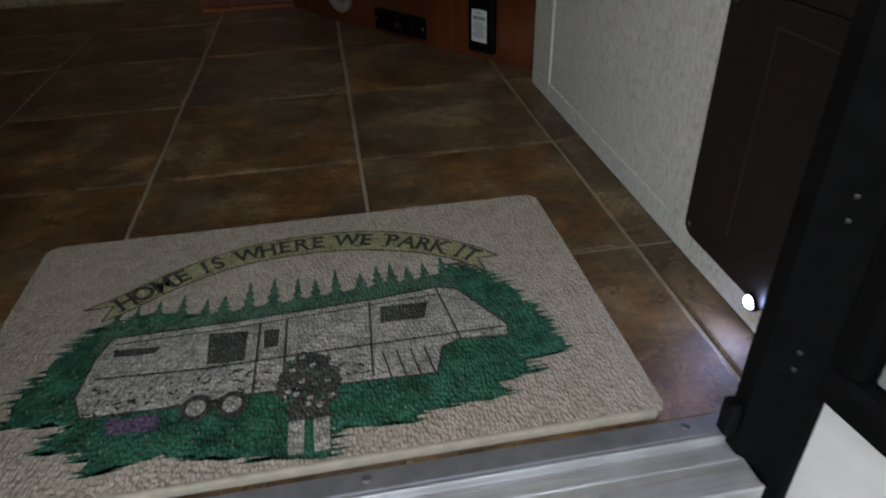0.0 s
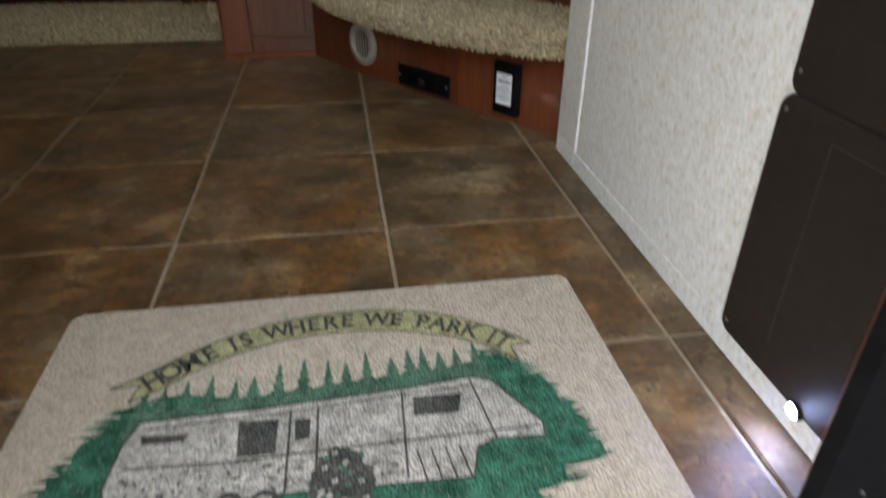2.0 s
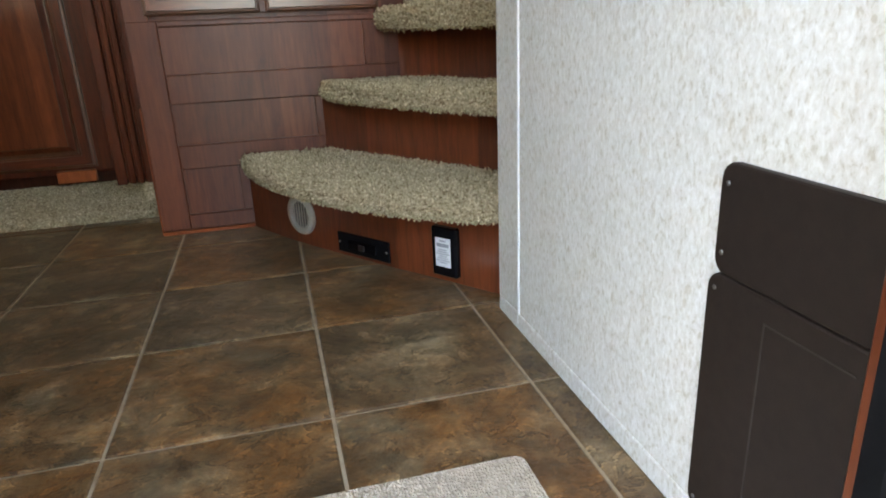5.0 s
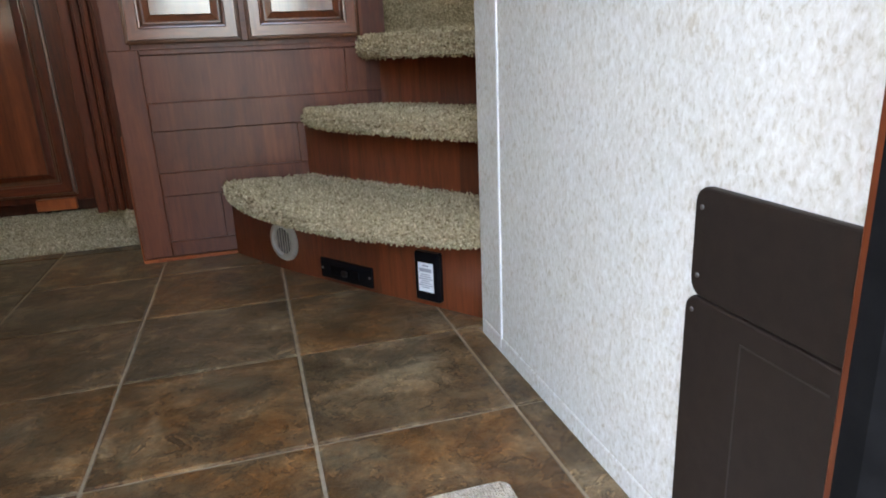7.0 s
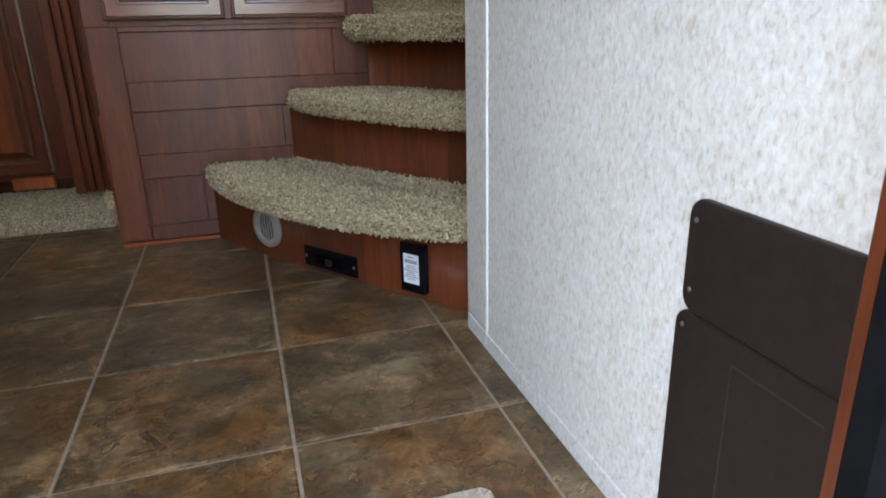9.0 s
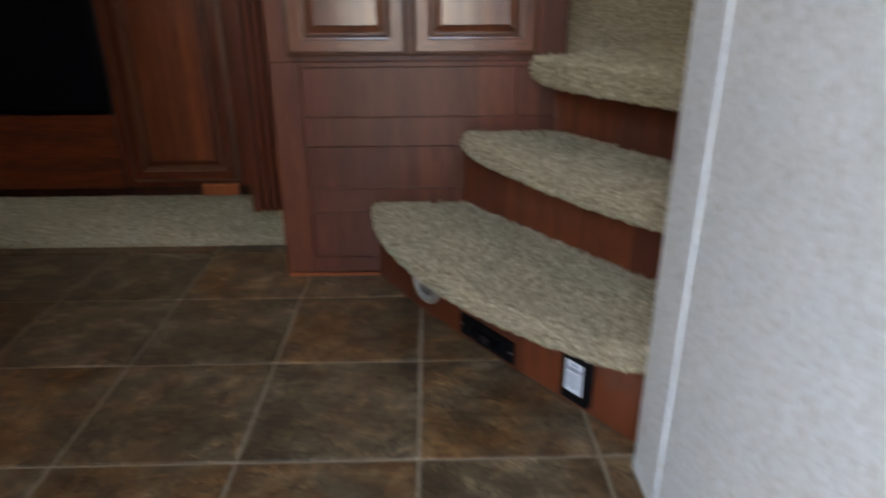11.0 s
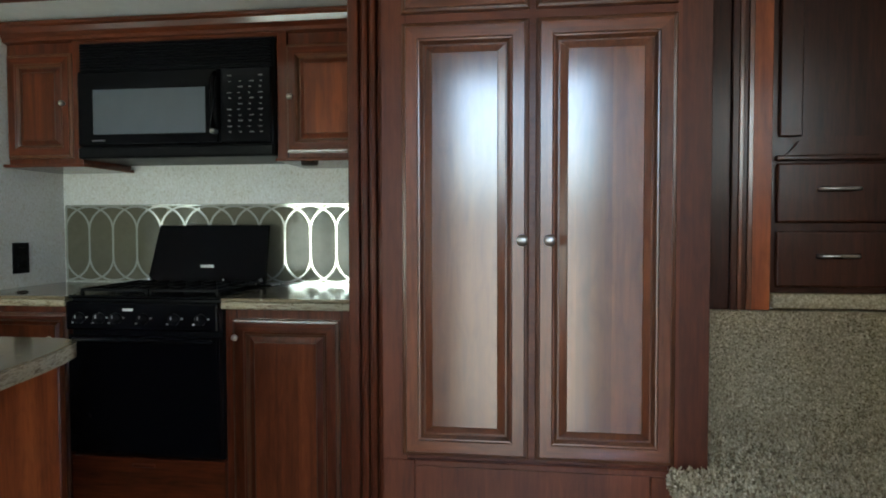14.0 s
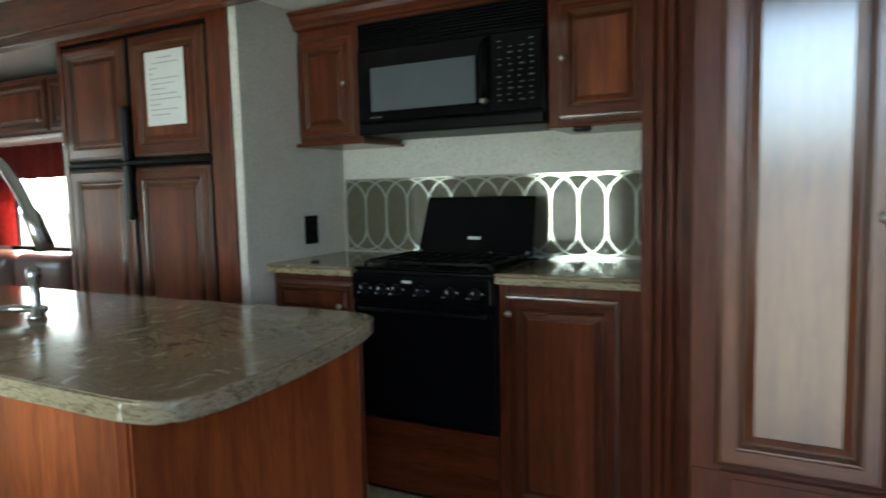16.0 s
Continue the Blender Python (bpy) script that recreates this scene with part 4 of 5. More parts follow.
lathe("throat", [(0.040, 0.001), (0.040, 0.003), (0.0005, 0.0032)], vm, M_BLACK, vent, 24, "dark vent opening")
for k in range(6):
    u = -0.030 + k * 0.012
    hh = math.sqrt(max(0.040 ** 2 - u * u, 0)) - 0.001
    boxm("slat", vm @ pose(u, 0, 0.006, 0, 28, 0), -0.0012, 0.0012, -hh, hh, -0.003, 0.003, M_RING, vent, 0)

dust = thing("dustpan_inlet", "black plastic sweep inlet set low in the riser", "vacuum inlet")
dm = on_riser(0.172, 0.040)
boxm("plate", dm, -0.100, 0.100, -0.029, 0.029, 0.0, 0.007, M_BLACK, dust, 0.002)
boxm("flap", dm, -0.055, 0.055, -0.015, 0.012, 0.007, 0.011, M_GLOSS, dust, 0.002)
boxm("lever", dm, -0.008, 0.014, -0.010, 0.006, 0.011, 0.018, M_DARK, dust, 0.002)
for u in (-0.091, 0.091):
    screw(dust, dm @ pose(u, 0.0, 0.007), 0.004)

vac = thing("vacuum_cover", "black central vacuum cover with white printed label", "vacuum inlet")
km = on_riser(0.343, 0.082)
boxm("cover", km, -0.038, 0.038, -0.064, 0.062, 0.0, 0.020, M_BLACK, vac, 0.004)
lab = boxm("label_plate", km, -0.024, 0.022, -0.038, 0.036, 0.020, 0.0212, M_PAPER, vac, 0.0003, "white printed label")
boxm("print_bar", km, -0.019, 0.017, 0.013, 0.022, 0.0212, 0.0216, M_INK, lab, 0)
boxm("print_bar", km, -0.010, 0.008, 0.027, 0.030, 0.0212, 0.0216, M_INK, lab, 0)
for k in range(7):
    wd = 0.013 + 0.004 * ((k * 7) % 3)
    boxm("print_bar", km, -wd - 0.001, wd - 0.002, 0.005 - k * 0.0055, 0.0075 - k * 0.0055, 0.0212, 0.0216, M_INK, lab, 0)

M_KEY = plain("grey_key_print", (0.13, 0.13, 0.135), 0.5)

# ---- pantry ----
PX0, PX1, PY = -0.410, 0.412, 1.212
pantry = thing("pantry_cabinet", "tall cherry pantry with two long raised-panel doors", "cabinet")
box("body", PX0, PX1, PY + 0.006, 1.70, 0.0, 2.2, M_LAM, pantry, 0.002)
bm = bmesh.new()
for q in ((PX0, -0.345, 0.645, 2.2), (0.318, PX1, 0.645, 2.2)):
    add_box(bm, q[0], q[1], PY - 0.006, PY + 0.006, q[2], q[3], 0.001)
part("face_stile", bm, M_LAM, pantry)
bm = bmesh.new()
add_box(bm, -0.345, 0.318, PY - 0.006, PY + 0.006, 1.765, 1.81, 0.001)
add_box(bm, -0.04, 0.01, PY - 0.005, PY + 0.006, 0.66, 1.765, 0.001)
part("face_rail", bm, M_LAMX, pantry)
dl_ = panel_door(pantry, -0.355, -0.0295, 0.66, 1.776, PY - 0.024, 0.018, 0.055, field=M_PANEL, upright=M_TALL, level=M_TALLX)
dr_ = panel_door(pantry, -0.013, 0.329, 0.66, 1.776, PY - 0.024, 0.018, 0.055, field=M_PANEL, upright=M_TALL, level=M_TALLX)
knob(dl_, -0.046, PY - 0.024, 1.222, 0.0145)
knob(dr_, 0.022, PY - 0.024, 1.222, 0.0145)
for x0, x1 in ((-0.355, -0.0295), (-0.013, 0.329)):
    panel_door(pantry, x0, x1, 1.80, 2.16, PY - 0.024, 0.018, 0.055, field=M_PANEL, upright=M_TALL, level=M_TALLX)


def base_frame():
    """Face of the pantry foot: recessed fields that step down with the stairs."""
    y0, y1 = PY - 0.009, PY + 0.006
    holes = [(-0.325, 0.275, 0.492, 0.628), (-0.325, 0.105, 0.280, 0.405), (-0.315, -0.155, 0.060, 0.205)]
    bm = bmesh.new()
    add_box(bm, PX0, -0.325, y0, y1, 0.012, 0.645, 0.0028)
    add_box(bm, -0.325, PX1, y0, y1, 0.628, 0.645, 0.0028)
    add_box(bm, 0.275, PX1, y0, y1, 0.492, 0.628, 0.0028)
    add_box(bm, -0.325, PX1, y0, y1, 0.405, 0.492, 0.0028)
    add_box(bm, 0.105, PX1, y0, y1, 0.280, 0.405, 0.0028)
    add_box(bm, -0.325, PX1, y0, y1, 0.205, 0.280, 0.0028)
    add_box(bm, -0.155, PX1, y0, y1, 0.060, 0.205, 0.0028)
    add_box(bm, -0.325, PX1, y0, y1, 0.012, 0.060, 0.0028)
    f = part("foot_frame", bm, M_LAM, pantry)
    for a, b, c, d in holes:
        box("field", a - 0.002, b + 0.002, PY + 0.001, PY + 0.0085, c - 0.002, d + 0.002, M_LAM, f, 0)


base_frame()
box("shoe_strip", PX0, -0.128, PY - 0.018, PY - 0.009, 0.0, 0.012, M_ISLAND, pantry, 0.002, "thin pale cherry shoe moulding")
box("corner_bead", PX0 - 0.006, PX0, PY - 0.004, PY + 0.012, 0.0, 0.40, M_ISLAND, pantry, 0.002, "orange cherry corner bead")

# ---- kitchen run in the slide-out ----
SF = 0.124
SL = 0.074  # top of the carpet under the units
KX = -0.605  # the fascia hides what lies further along
cab_r = thing("base_cabinet", "cherry base cabinet with one raised-panel door", "cabinet")
box("body", -1.116, KX + 0.10, 1.765, 2.28, SF, 0.962, M_WOOD, cab_r, 0.002)
bm = bmesh.new()
add_box(bm, -1.116, -1.075, 1.755, 1.767, SF + 0.01, 0.962, 0.001)
add_box(bm, -0.70, -0.52, 1.755, 1.767, SF + 0.01, 0.962, 0.001)
part("face_stile", bm, M_WOOD, cab_r)
# dark wood on the plinths deepens the shaded gap under the units
box("toe_kick", -1.116, KX + 0.10, 1.81, 2.28, SL, SF, M_DEEP, cab_r, 0.001, "recessed plinth, its dark colour standing for shade under the unit")
box("toe_block", -0.835, -0.700, 1.738, 1.765, SL + 0.020, SF + 0.014, M_ISLAND, cab_r, 0.003, "small pale wood block at the foot")
d = panel_door(cab_r, -1.085, -0.690, SF + 0.025, 0.925, 1.736, 0.018, 0.058)
knob(d, -1.066, 1.736, 0.862, 0.0125)

cab_l = thing("base_cabinet", "cherry base cabinet with a drawer over the door", "cabinet")
box("body", -2.158, -1.722, 1.765, 2.28, SF, 0.962, M_WOOD, cab_l, 0.002)
box("toe_kick", -2.158, -1.722, 1.81, 2.28, SL, SF, M_DEEP, cab_l, 0.001, "recessed plinth, its dark colour standing for shade under the unit")
dw = panel_door(cab_l, -2.13, -1.735, 0.79, 0.935, 1.736, 0.018, 0.032, name="drawer_front")
knob(dw, -1.79, 1.736, 0.84, 0.0125)
d = panel_door(cab_l, -2.13, -1.735, SF + 0.025, 0.77, 1.736, 0.018, 0.058)
knob(d, -1.765, 1.736, 0.73, 0.0125)


def worktop(name, x0, x1, label):
    t = thing(name, label, "worktop")
    bm = bmesh.new()
    add_box(bm, x0, x1, 1.715, 2.286, 0.990, 1.002, 0.003)
    part("slab", bm, M_TOP, t)
    bm = bmesh.new()
    add_box(bm, x0, x1, 1.712, 1.76, 0.963, 0.9895, 0.007, 2)
    part("front_edge", bm, M_EDGE, t, "lighter bullnose edge")


worktop("worktop", -1.116, -0.50, "brown marbled solid-surface worktop beside the stove")
worktop("worktop", -2.158, -1.720, "brown marbled solid-surface worktop in the corner")

stove = thing("gas_range", "black gas range with raised glass cover", "stove")
RX0, RX1 = -1.715, -1.120
box("body", RX0, RX1, 1.745, 2.20, 0.41, 0.995, M_BLACK, stove, 0.004)
box("oven_door", RX0 + 0.004, RX1 - 0.004, 1.712, 1.744, 0.425, 0.862, M_GLOSS, stove, 0.006, "glossy black oven door")
tube("handle", [(RX0 + 0.03, 1.712, 0.845), (RX0 + 0.04, 1.696, 0.847), (RX1 - 0.04, 1.696, 0.847), (RX1 - 0.03, 1.712, 0.845)], 0.007, M_BLACK, stove)
pn = box("control_panel", RX0 + 0.002, RX1 - 0.002, 1.706, 1.748, 0.880, 0.985, M_GLOSS, stove, 0.008, "control panel with six knobs", 2)
for x in (-1.655, -1.575, -1.51, -1.405, -1.285, -1.185):
    kk = lathe("dial", [(0.021, 0), (0.020, 0.012), (0.014, 0.014), (0.013, 0.024), (0.004, 0.025)], pose(x, 1.706, 0.925, 90, 0, 0), M_BLACK, pn, 20)
    bm = bmesh.new()
    add_box(bm, x - 0.0015, x + 0.0015, 1.680, 1.682, 0.927, 0.938)
    part("pointer", bm, M_WHITE, kk)
    for s in (-1, 1):
        bm = bmesh.new()
        add_box(bm, x + s * 0.028 - 0.004, x + s * 0.028 + 0.004, 1.7045, 1.706, 0.905 + 0.02 * (s > 0), 0.910 + 0.02 * (s > 0))
        part("marking", bm, M_WHITE, pn)
bm = bmesh.new()
add_box(bm, -1.485, -1.445, 1.7045, 1.706, 0.952, 0.962)
part("badge", bm, M_WHITE, pn, "small white badge")
box("cooktop", RX0 + 0.002, RX1 - 0.002, 1.72, 2.20, 0.995, 1.006, M_GLOSS, stove, 0.004)
for gx0, gx1 in ((RX0 + 0.03, -1.425), (-1.41, RX1 - 0.03)):
    bm = bmesh.new()
    for k in range(5):
        x = gx0 + (gx1 - gx0) * k / 4
        add_box(bm, x - 0.004, x + 0.004, 1.76, 2.13, 1.018, 1.028, 0.001)
    for k in range(4):
        y = 1.76 + 0.37 * k / 3
        add_box(bm, gx0, gx1, y - 0.004, y + 0.004, 1.0175, 1.0275, 0.001)
    for x in (gx0, gx1):
        for y in (1.764, 2.126):
            add_box(bm, x - 0.005, x + 0.005, y - 0.005, y + 0.005, 1.006, 1.020)
    part("grate", bm, M_BLACK, stove, "cast black grate")
    for y in (1.85, 2.04):
        lathe("burner", [(0.045, 0), (0.045, 0.006), (0.034, 0.012), (0.005, 0.013)], pose((gx0 + gx1) / 2, y, 1.006), M_BLACK, stove, 20)
bm = bmesh.new()
pr = [(2.165, 1.012), (2.215, 1.262), (2.230, 1.258), (2.180, 1.010)]
for dx in (0,):
    a = [bm.verts.new((-1.675 + (0.035 if i in (1, 2) else 0), y, z)) for i, (y, z) in enumerate(pr)]
    b = [bm.verts.new((-1.140, y, z)) for y, z in pr]
    for i in range(4):
        bm.faces.new((a[i], a[(i + 1) % 4], b[(i + 1) % 4], b[i]))
    bm.faces.new(a[::-1]), bm.faces.new(b)
bmesh.ops.recalc_face_normals(bm, faces=bm.faces)
cov = part("cover", bm, M_GLOSS, stove, "raised black glass cover")
box("badge", -1.432, -1.375, 2.172, 2.182, 1.080, 1.092, M_WHITE, cov, 0.001, "small white badge")
for x in (-1.66, -1.32, -1.155):
    lathe("hinge_cap", [(0.008, 0), (0.007, 0.01), (0.001, 0.012)], pose(x, 2.16, 1.028, 90, 0, 0), M_NICKEL, stove, 12)
panel = thing("storage_drawer", "plain cherry drawer under the oven", "drawer")
box("board", RX0 - 0.005, RX1 + 0.003, 1.735, 1.765, SF + 0.004, 0.405, M_WOODX, panel, 0.003)
box("toe_kick", RX0 - 0.005, RX1 + 0.003, 1.81, 2.28, SL, SF + 0.004, M_DEEP, panel, 0.001, "recessed plinth, its dark colour standing for shade under the unit")
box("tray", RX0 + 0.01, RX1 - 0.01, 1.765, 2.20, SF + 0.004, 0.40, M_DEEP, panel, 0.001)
box("finger_pull", -1.475, -1.385, 1.728, 1.735, 0.372, 0.386, M_WOODX, panel, 0.003)

# mirrored backsplash with a lattice of pointed ovals
BZ0, BZ1, BX0, BX1 = 1.003, 1.356, -2.150, -0.50
splash = thing("backsplash", "bronze mirror backsplash with a silver interlaced lattice", "backsplash", kind="structure")
box("mirror", BX0, BX1, 2.286, 2.292, BZ0, BZ1, M_BRONZE, splash, 0)
W = 0.117


def strip(name, pts, half=0.0048, lift=0.0):
    """Flat band 1 mm thick following points (x, z) on the mirror."""
    bm = bmesh.new()
    L, R = [], []
    P = [Vector((x, 0, z)) for x, z in pts]
    for i, p in enumerate(P):
        dd = (P[min(i + 1, len(P) - 1)] - P[max(i - 1, 0)]).normalized()
        nn = Vector((-dd.z, 0, dd.x)) * half
        L.append([bm.verts.new((p.x + nn.x, y, p.z + nn.z)) for y in (2.2845 - lift, 2.286)])
        R.append([bm.verts.new((p.x - nn.x, y, p.z - nn.z)) for y in (2.2845 - lift, 2.286)])
    for i in range(len(P) - 1):
        bm.faces.new((L[i][0], L[i + 1][0], R[i + 1][0], R[i][0]))
        bm.faces.new((L[i][1], L[i + 1][1], L[i + 1][0], L[i][0]))
        bm.faces.new((R[i][0], R[i + 1][0], R[i + 1][1], R[i][1]))
    bmesh.ops.recalc_face_normals(bm, faces=bm.faces)
    return part(name, bm, M_LATTICE, splash)


zc, hv, zt = (BZ0 + BZ1) / 2, 0.062, 0.168
k = 0
x = BX0 + 0.001
while x < BX1 - 0.02:
    for s in (-1, 1):
        pts = []
        for i in range(9):
            a = math.pi / 2 * i / 8
            pts.append((x + s * W * (1 - math.cos(a)) * 1.0, zc + hv + (zt - hv) * math.sin(a)))
        lo_ = [(px, 2 * zc - pz) for px, pz in pts][::-1]
        full = [q for q in lo_ + pts if BX0 <= q[0] < BX1]
        if len(full) > 3:
            strip("lattice_line", full, 0.0042, 0.0006 if s > 0 else 0.0)
    x += W
strip("lattice_line", [(BX0 + 0.004, BZ1 - 0.004), (BX1 - 0.002, BZ1 - 0.004)], 0.004, 0.0012)
strip("lattice_line", [(BX0 + 0.004, BZ0 + 0.004), (BX1 - 0.002, BZ0 + 0.004)], 0.004, 0.0012)
strip("lattice_line", [(BX0 + 0.004, BZ0 + 0.008), (BX0 + 0.004, BZ1 - 0.008)], 0.004, 0.0018)

# upper cabinets and microwave
UY = 1.955
up_l = thing("wall_cabinet", "small cherry wall cabinet left of the microwave", "cabinet")
up_l["label"] = "small cherry wall cabinet beside the pale end wall"
box("body", -2.158, -1.815, UY + 0.02, 2.28, 1.512, 2.02, M_WOOD, up_l, 0.002)
box("face_stile", -1.855, -1.815, UY + 0.006, UY + 0.02, 1.512, 2.02, M_WOOD, up_l, 0.001)
d = panel_door(up_l, -2.150, -1.860, 1.535, 1.955, UY, 0.018, 0.052)
knob(d, -1.888, UY, 1.752, 0.0115)
box("bottom_lip", -2.170, -1.800, UY - 0.010, 2.28, 1.498, 1.512, M_WOODX, up_l, 0.003)
up_r = thing("wall_cabinet", "small cherry wall cabinet beside the fascia post", "cabinet")
box("body", -0.995, -0.50, UY + 0.02, 2.28, 1.520, 2.02, M_WOOD, up_r, 0.002)
box("face_stile", -0.995, -0.955, UY + 0.006, UY + 0.02, 1.520, 2.02, M_WOOD, up_r, 0.001)
d = panel_door(up_r, -0.960, -0.640, 1.540, 1.955, UY, 0.018, 0.052)
knob(d, -0.938, UY, 1.752, 0.0115)
box("bottom_lip", -1.000, -0.50, UY - 0.008, 2.28, 1.508, 1.520, M_WOODX, up_r, 0.003)
crown = thing("cornice", "cherry cornice over the wall cabinets", "cornice", kind="structure")
box("board", -1.815, -0.995, UY + 0.006, UY + 0.03, 1.985, 2.04, M_WOODX, crown, 0.001)
bm = bmesh.new()
pr = [(UY + 0.02, 2.0), (UY - 0.004, 2.006), (UY - 0.006, 2.02), (UY - 0.022, 2.035), (UY - 0.030, 2.055), (UY - 0.042, 2.062), (UY - 0.042, 2.075), (UY + 0.02, 2.075)]
a = [bm.verts.new((-2.158, y, z)) for y, z in pr]
b = [bm.verts.new((-0.50, y, z)) for y, z in pr]
for i in range(len(pr)):
    bm.faces.new((a[i], a[(i + 1) % len(pr)], b[(i + 1) % len(pr)], b[i]))
bm.faces.new(a[::-1]), bm.faces.new(b)
bmesh.ops.recalc_face_normals(bm, faces=bm.faces)
part("moulding", bm, M_WOODX, crown)

mw = thing("microwave", "black built-in microwave with keypad under slatted vent", "microwave")
MX0, MX1, MZ0, MZ1 = -1.812, -0.998, 1.528, 1.985
box("case", MX0, MX1, UY - 0.010, 2.26, MZ0, MZ1, M_BLACK, mw, 0.004)
box("bottom_rail", MX0, MX1, UY - 0.030, UY - 0.0105, MZ0, MZ0 + 0.045, M_BLACK, mw, 0.006)
dr = box("door", MX0 + 0.004, -1.215, UY - 0.034, UY - 0.0105, MZ0 + 0.048, 1.868, M_GLOSS, mw, 0.006, "glossy black door")
box("window", -1.738, -1.268, UY - 0.0365, UY - 0.0345, 1.620, 1.795, M_MWGLASS, dr, 0.001, "grey meshed window")
tube("handle", [(-1.228, UY - 0.034, 1.62), (-1.226, UY - 0.062, 1.64), (-1.226, UY - 0.066, 1.73), (-1.226, UY - 0.062, 1.82), (-1.228, UY - 0.034, 1.845)], 0.010, M_GLOSS, dr, 10, "black bar handle")
box("badge", -1.745, -1.690, UY - 0.0352, UY - 0.034, 1.594, 1.599, M_KEY, dr, 0, "small grey badge")
box("handle_cap", -1.236, -1.216, UY - 0.070, UY - 0.034, 1.612, 1.630, M_NICKEL, dr, 0.004, "bright metal handle end")
kp = box("keypad", -1.212, MX1 - 0.004, UY - 0.034, UY - 0.0105, MZ0 + 0.048, 1.868, M_GLOSS, mw, 0.006, "keypad with pale printed keys")
for r in range(11):
    for c in range(4):
        if r in (2, 5) and c == 0 or r == 0 and c in (1, 2):
            continue
        zz, xx_ = 1.832 - r * 0.0215, -1.180 + c * 0.042 + 0.003 * ((r * 5 + c * 3) % 3)
        box("key", xx_, xx_ + (0.010 if (r + c) % 3 else 0.018), UY - 0.0352, UY - 0.034, zz, zz + (0.003 if r % 2 else 0.0045), M_KEY, kp, 0)
for k in range(9):
    box("vent_slat", MX0 + 0.01, MX1 - 0.01, UY - 0.026, UY - 0.010, 1.880 + k * 0.0115, 1.8868 + k * 0.0115, M_BLACK, mw, 0.001)

for x, y in ((-1.90, 1.66), (-1.02, 1.66)):
    lt = thing("ceiling_light", "round unlit ceiling lamp with a clear ribbed lens", "lamp", group="slide-out ceiling lamps")
    lathe("trim_ring", [(0.062, 0), (0.060, 0.010), (0.050, 0.014), (0.046, 0.010)], pose(x, y, 2.09, 180, 0, 0), M_NICKEL, lt, 28)
    lathe("lens", [(0.046, 0.008), (0.040, 0.016), (0.020, 0.020), (0.001, 0.021)], pose(x, y, 2.09, 180, 0, 0), M_LENS, lt, 24)

puck_l = thing("cabinet_light", "small dark round lamp under the wall cabinet", "lamp")
lathe("body", [(0.034, 0), (0.033, 0.008), (0.028, 0.013), (0.001, 0.014)], pose(-0.885, UY + 0.055, 1.508, 180, 0, 0), M_DARK, puck_l, 24)

out_ = thing("socket_outlet", "black double power outlet on the end wall", "outlet")
box("plate", -2.160, -2.152, 1.975, 2.065, 1.060, 1.190, M_BLACK, out_, 0.003)
box("socket", -2.152, -2.148, 1.995, 2.045, 1.135, 1.170, M_GLOSS, out_, 0.002)
box("socket", -2.152, -2.148, 1.995, 2.045, 1.080, 1.115, M_GLOSS, out_, 0.002)
puck = thing("counter_puck", "small dark disc lying on the worktop", "disc")
lathe("disc", [(0.02, 0), (0.02, 0.004), (0.014, 0.007), (0.001, 0.008)], pose(-1.98, 1.82, 1.002), M_DARK, puck, 16)

# ---- refrigerator and its surround ----
FY = 1.585
fr = thing("refrigerator", "four-door refrigerator with cherry panels and black trim", "refrigerator")
FX0, FX1, FZ = -3.26, -2.315, 1.445
box("case", FX0, FX1, FY + 0.035, 2.25, SL, 2.005, M_BLACK, fr, 0.004)
FM = -2.80
for x0, x1, z0, z1 in ((FX0, FM - 0.005, FZ + 0.012, 2.0), (FM + 0.005, FX1, FZ + 0.012, 2.0), (FX0, FM - 0.005, 0.18, FZ - 0.012), (FM + 0.005, FX1, 0.18, FZ - 0.012)):
    bk = box("door", x0, x1, FY + 0.0175, FY + 0.034, z0, z1, M_BLACK, fr, 0.005, "black-edged door with cherry panel")
    panel_door(bk, x0 + 0.011, x1 - 0.011, z0 + 0.012, z1 - 0.012, FY + 0.002, 0.0155, 0.062, name="door_panel")
for z0, z1 in ((FZ + 0.004, FZ + 0.245), (FZ - 0.255, FZ - 0.004)):
    hd = box("handle", FM - 0.021, FM + 0.021, FY - 0.036, FY - 0.006, z0, z1, M_SLATE, fr, 0.013, "dark slate curved handle", 4)
    for zz_ in (z0 + 0.03, z1 - 0.03):
        box("standoff", FM - 0.010, FM + 0.010, FY - 0.007, FY + 0.018, zz_ - 0.012, zz_ + 0.012, M_BLACK, hd, 0.002)
box("mid_strip", FX0, FX1, FY + 0.004, FY + 0.034, FZ - 0.011, FZ + 0.011, M_BLACK, fr, 0.003)
sheet = thing("notice_sheet", "white printed notice taped to the refrigerator door", "paper")
box("sheet", -2.665, -2.430, FY - 0.0045, FY - 0.0035, 1.595, 1.905, M_PAPER, sheet, 0)
for k, (a_, b_) in enumerate(((0.30, 0.70), (0.2, 0.85), (0.1, 0.3), (0.1, 0.2), (0.1, 0.85), (0.15, 0.75), (0.15, 0.5), (0.1, 0.8), (0.1, 0.9), (0.1, 0.35), (0.1, 0.8), (0.12, 0.6))):
    z = 1.875 - k * 0.0215
    box("print_bar", -2.665 + 0.235 * a_, -2.665 + 0.235 * b_, FY - 0.0052, FY - 0.0045, z, z + 0.003, M_INK, sheet, 0)
sur = thing("refrigerator_surround", "cherry frame round the refrigerator", "surround")
box("stile", FX1 + 0.002, -2.2, FY + 0.012, FY + 0.035, SL, 2.088, M_WOOD, sur, 0.002)
box("side_panel", -2.2205, -2.2, FY + 0.0355, 2.29, SL, 2.088, M_WOOD, sur, 0.001)
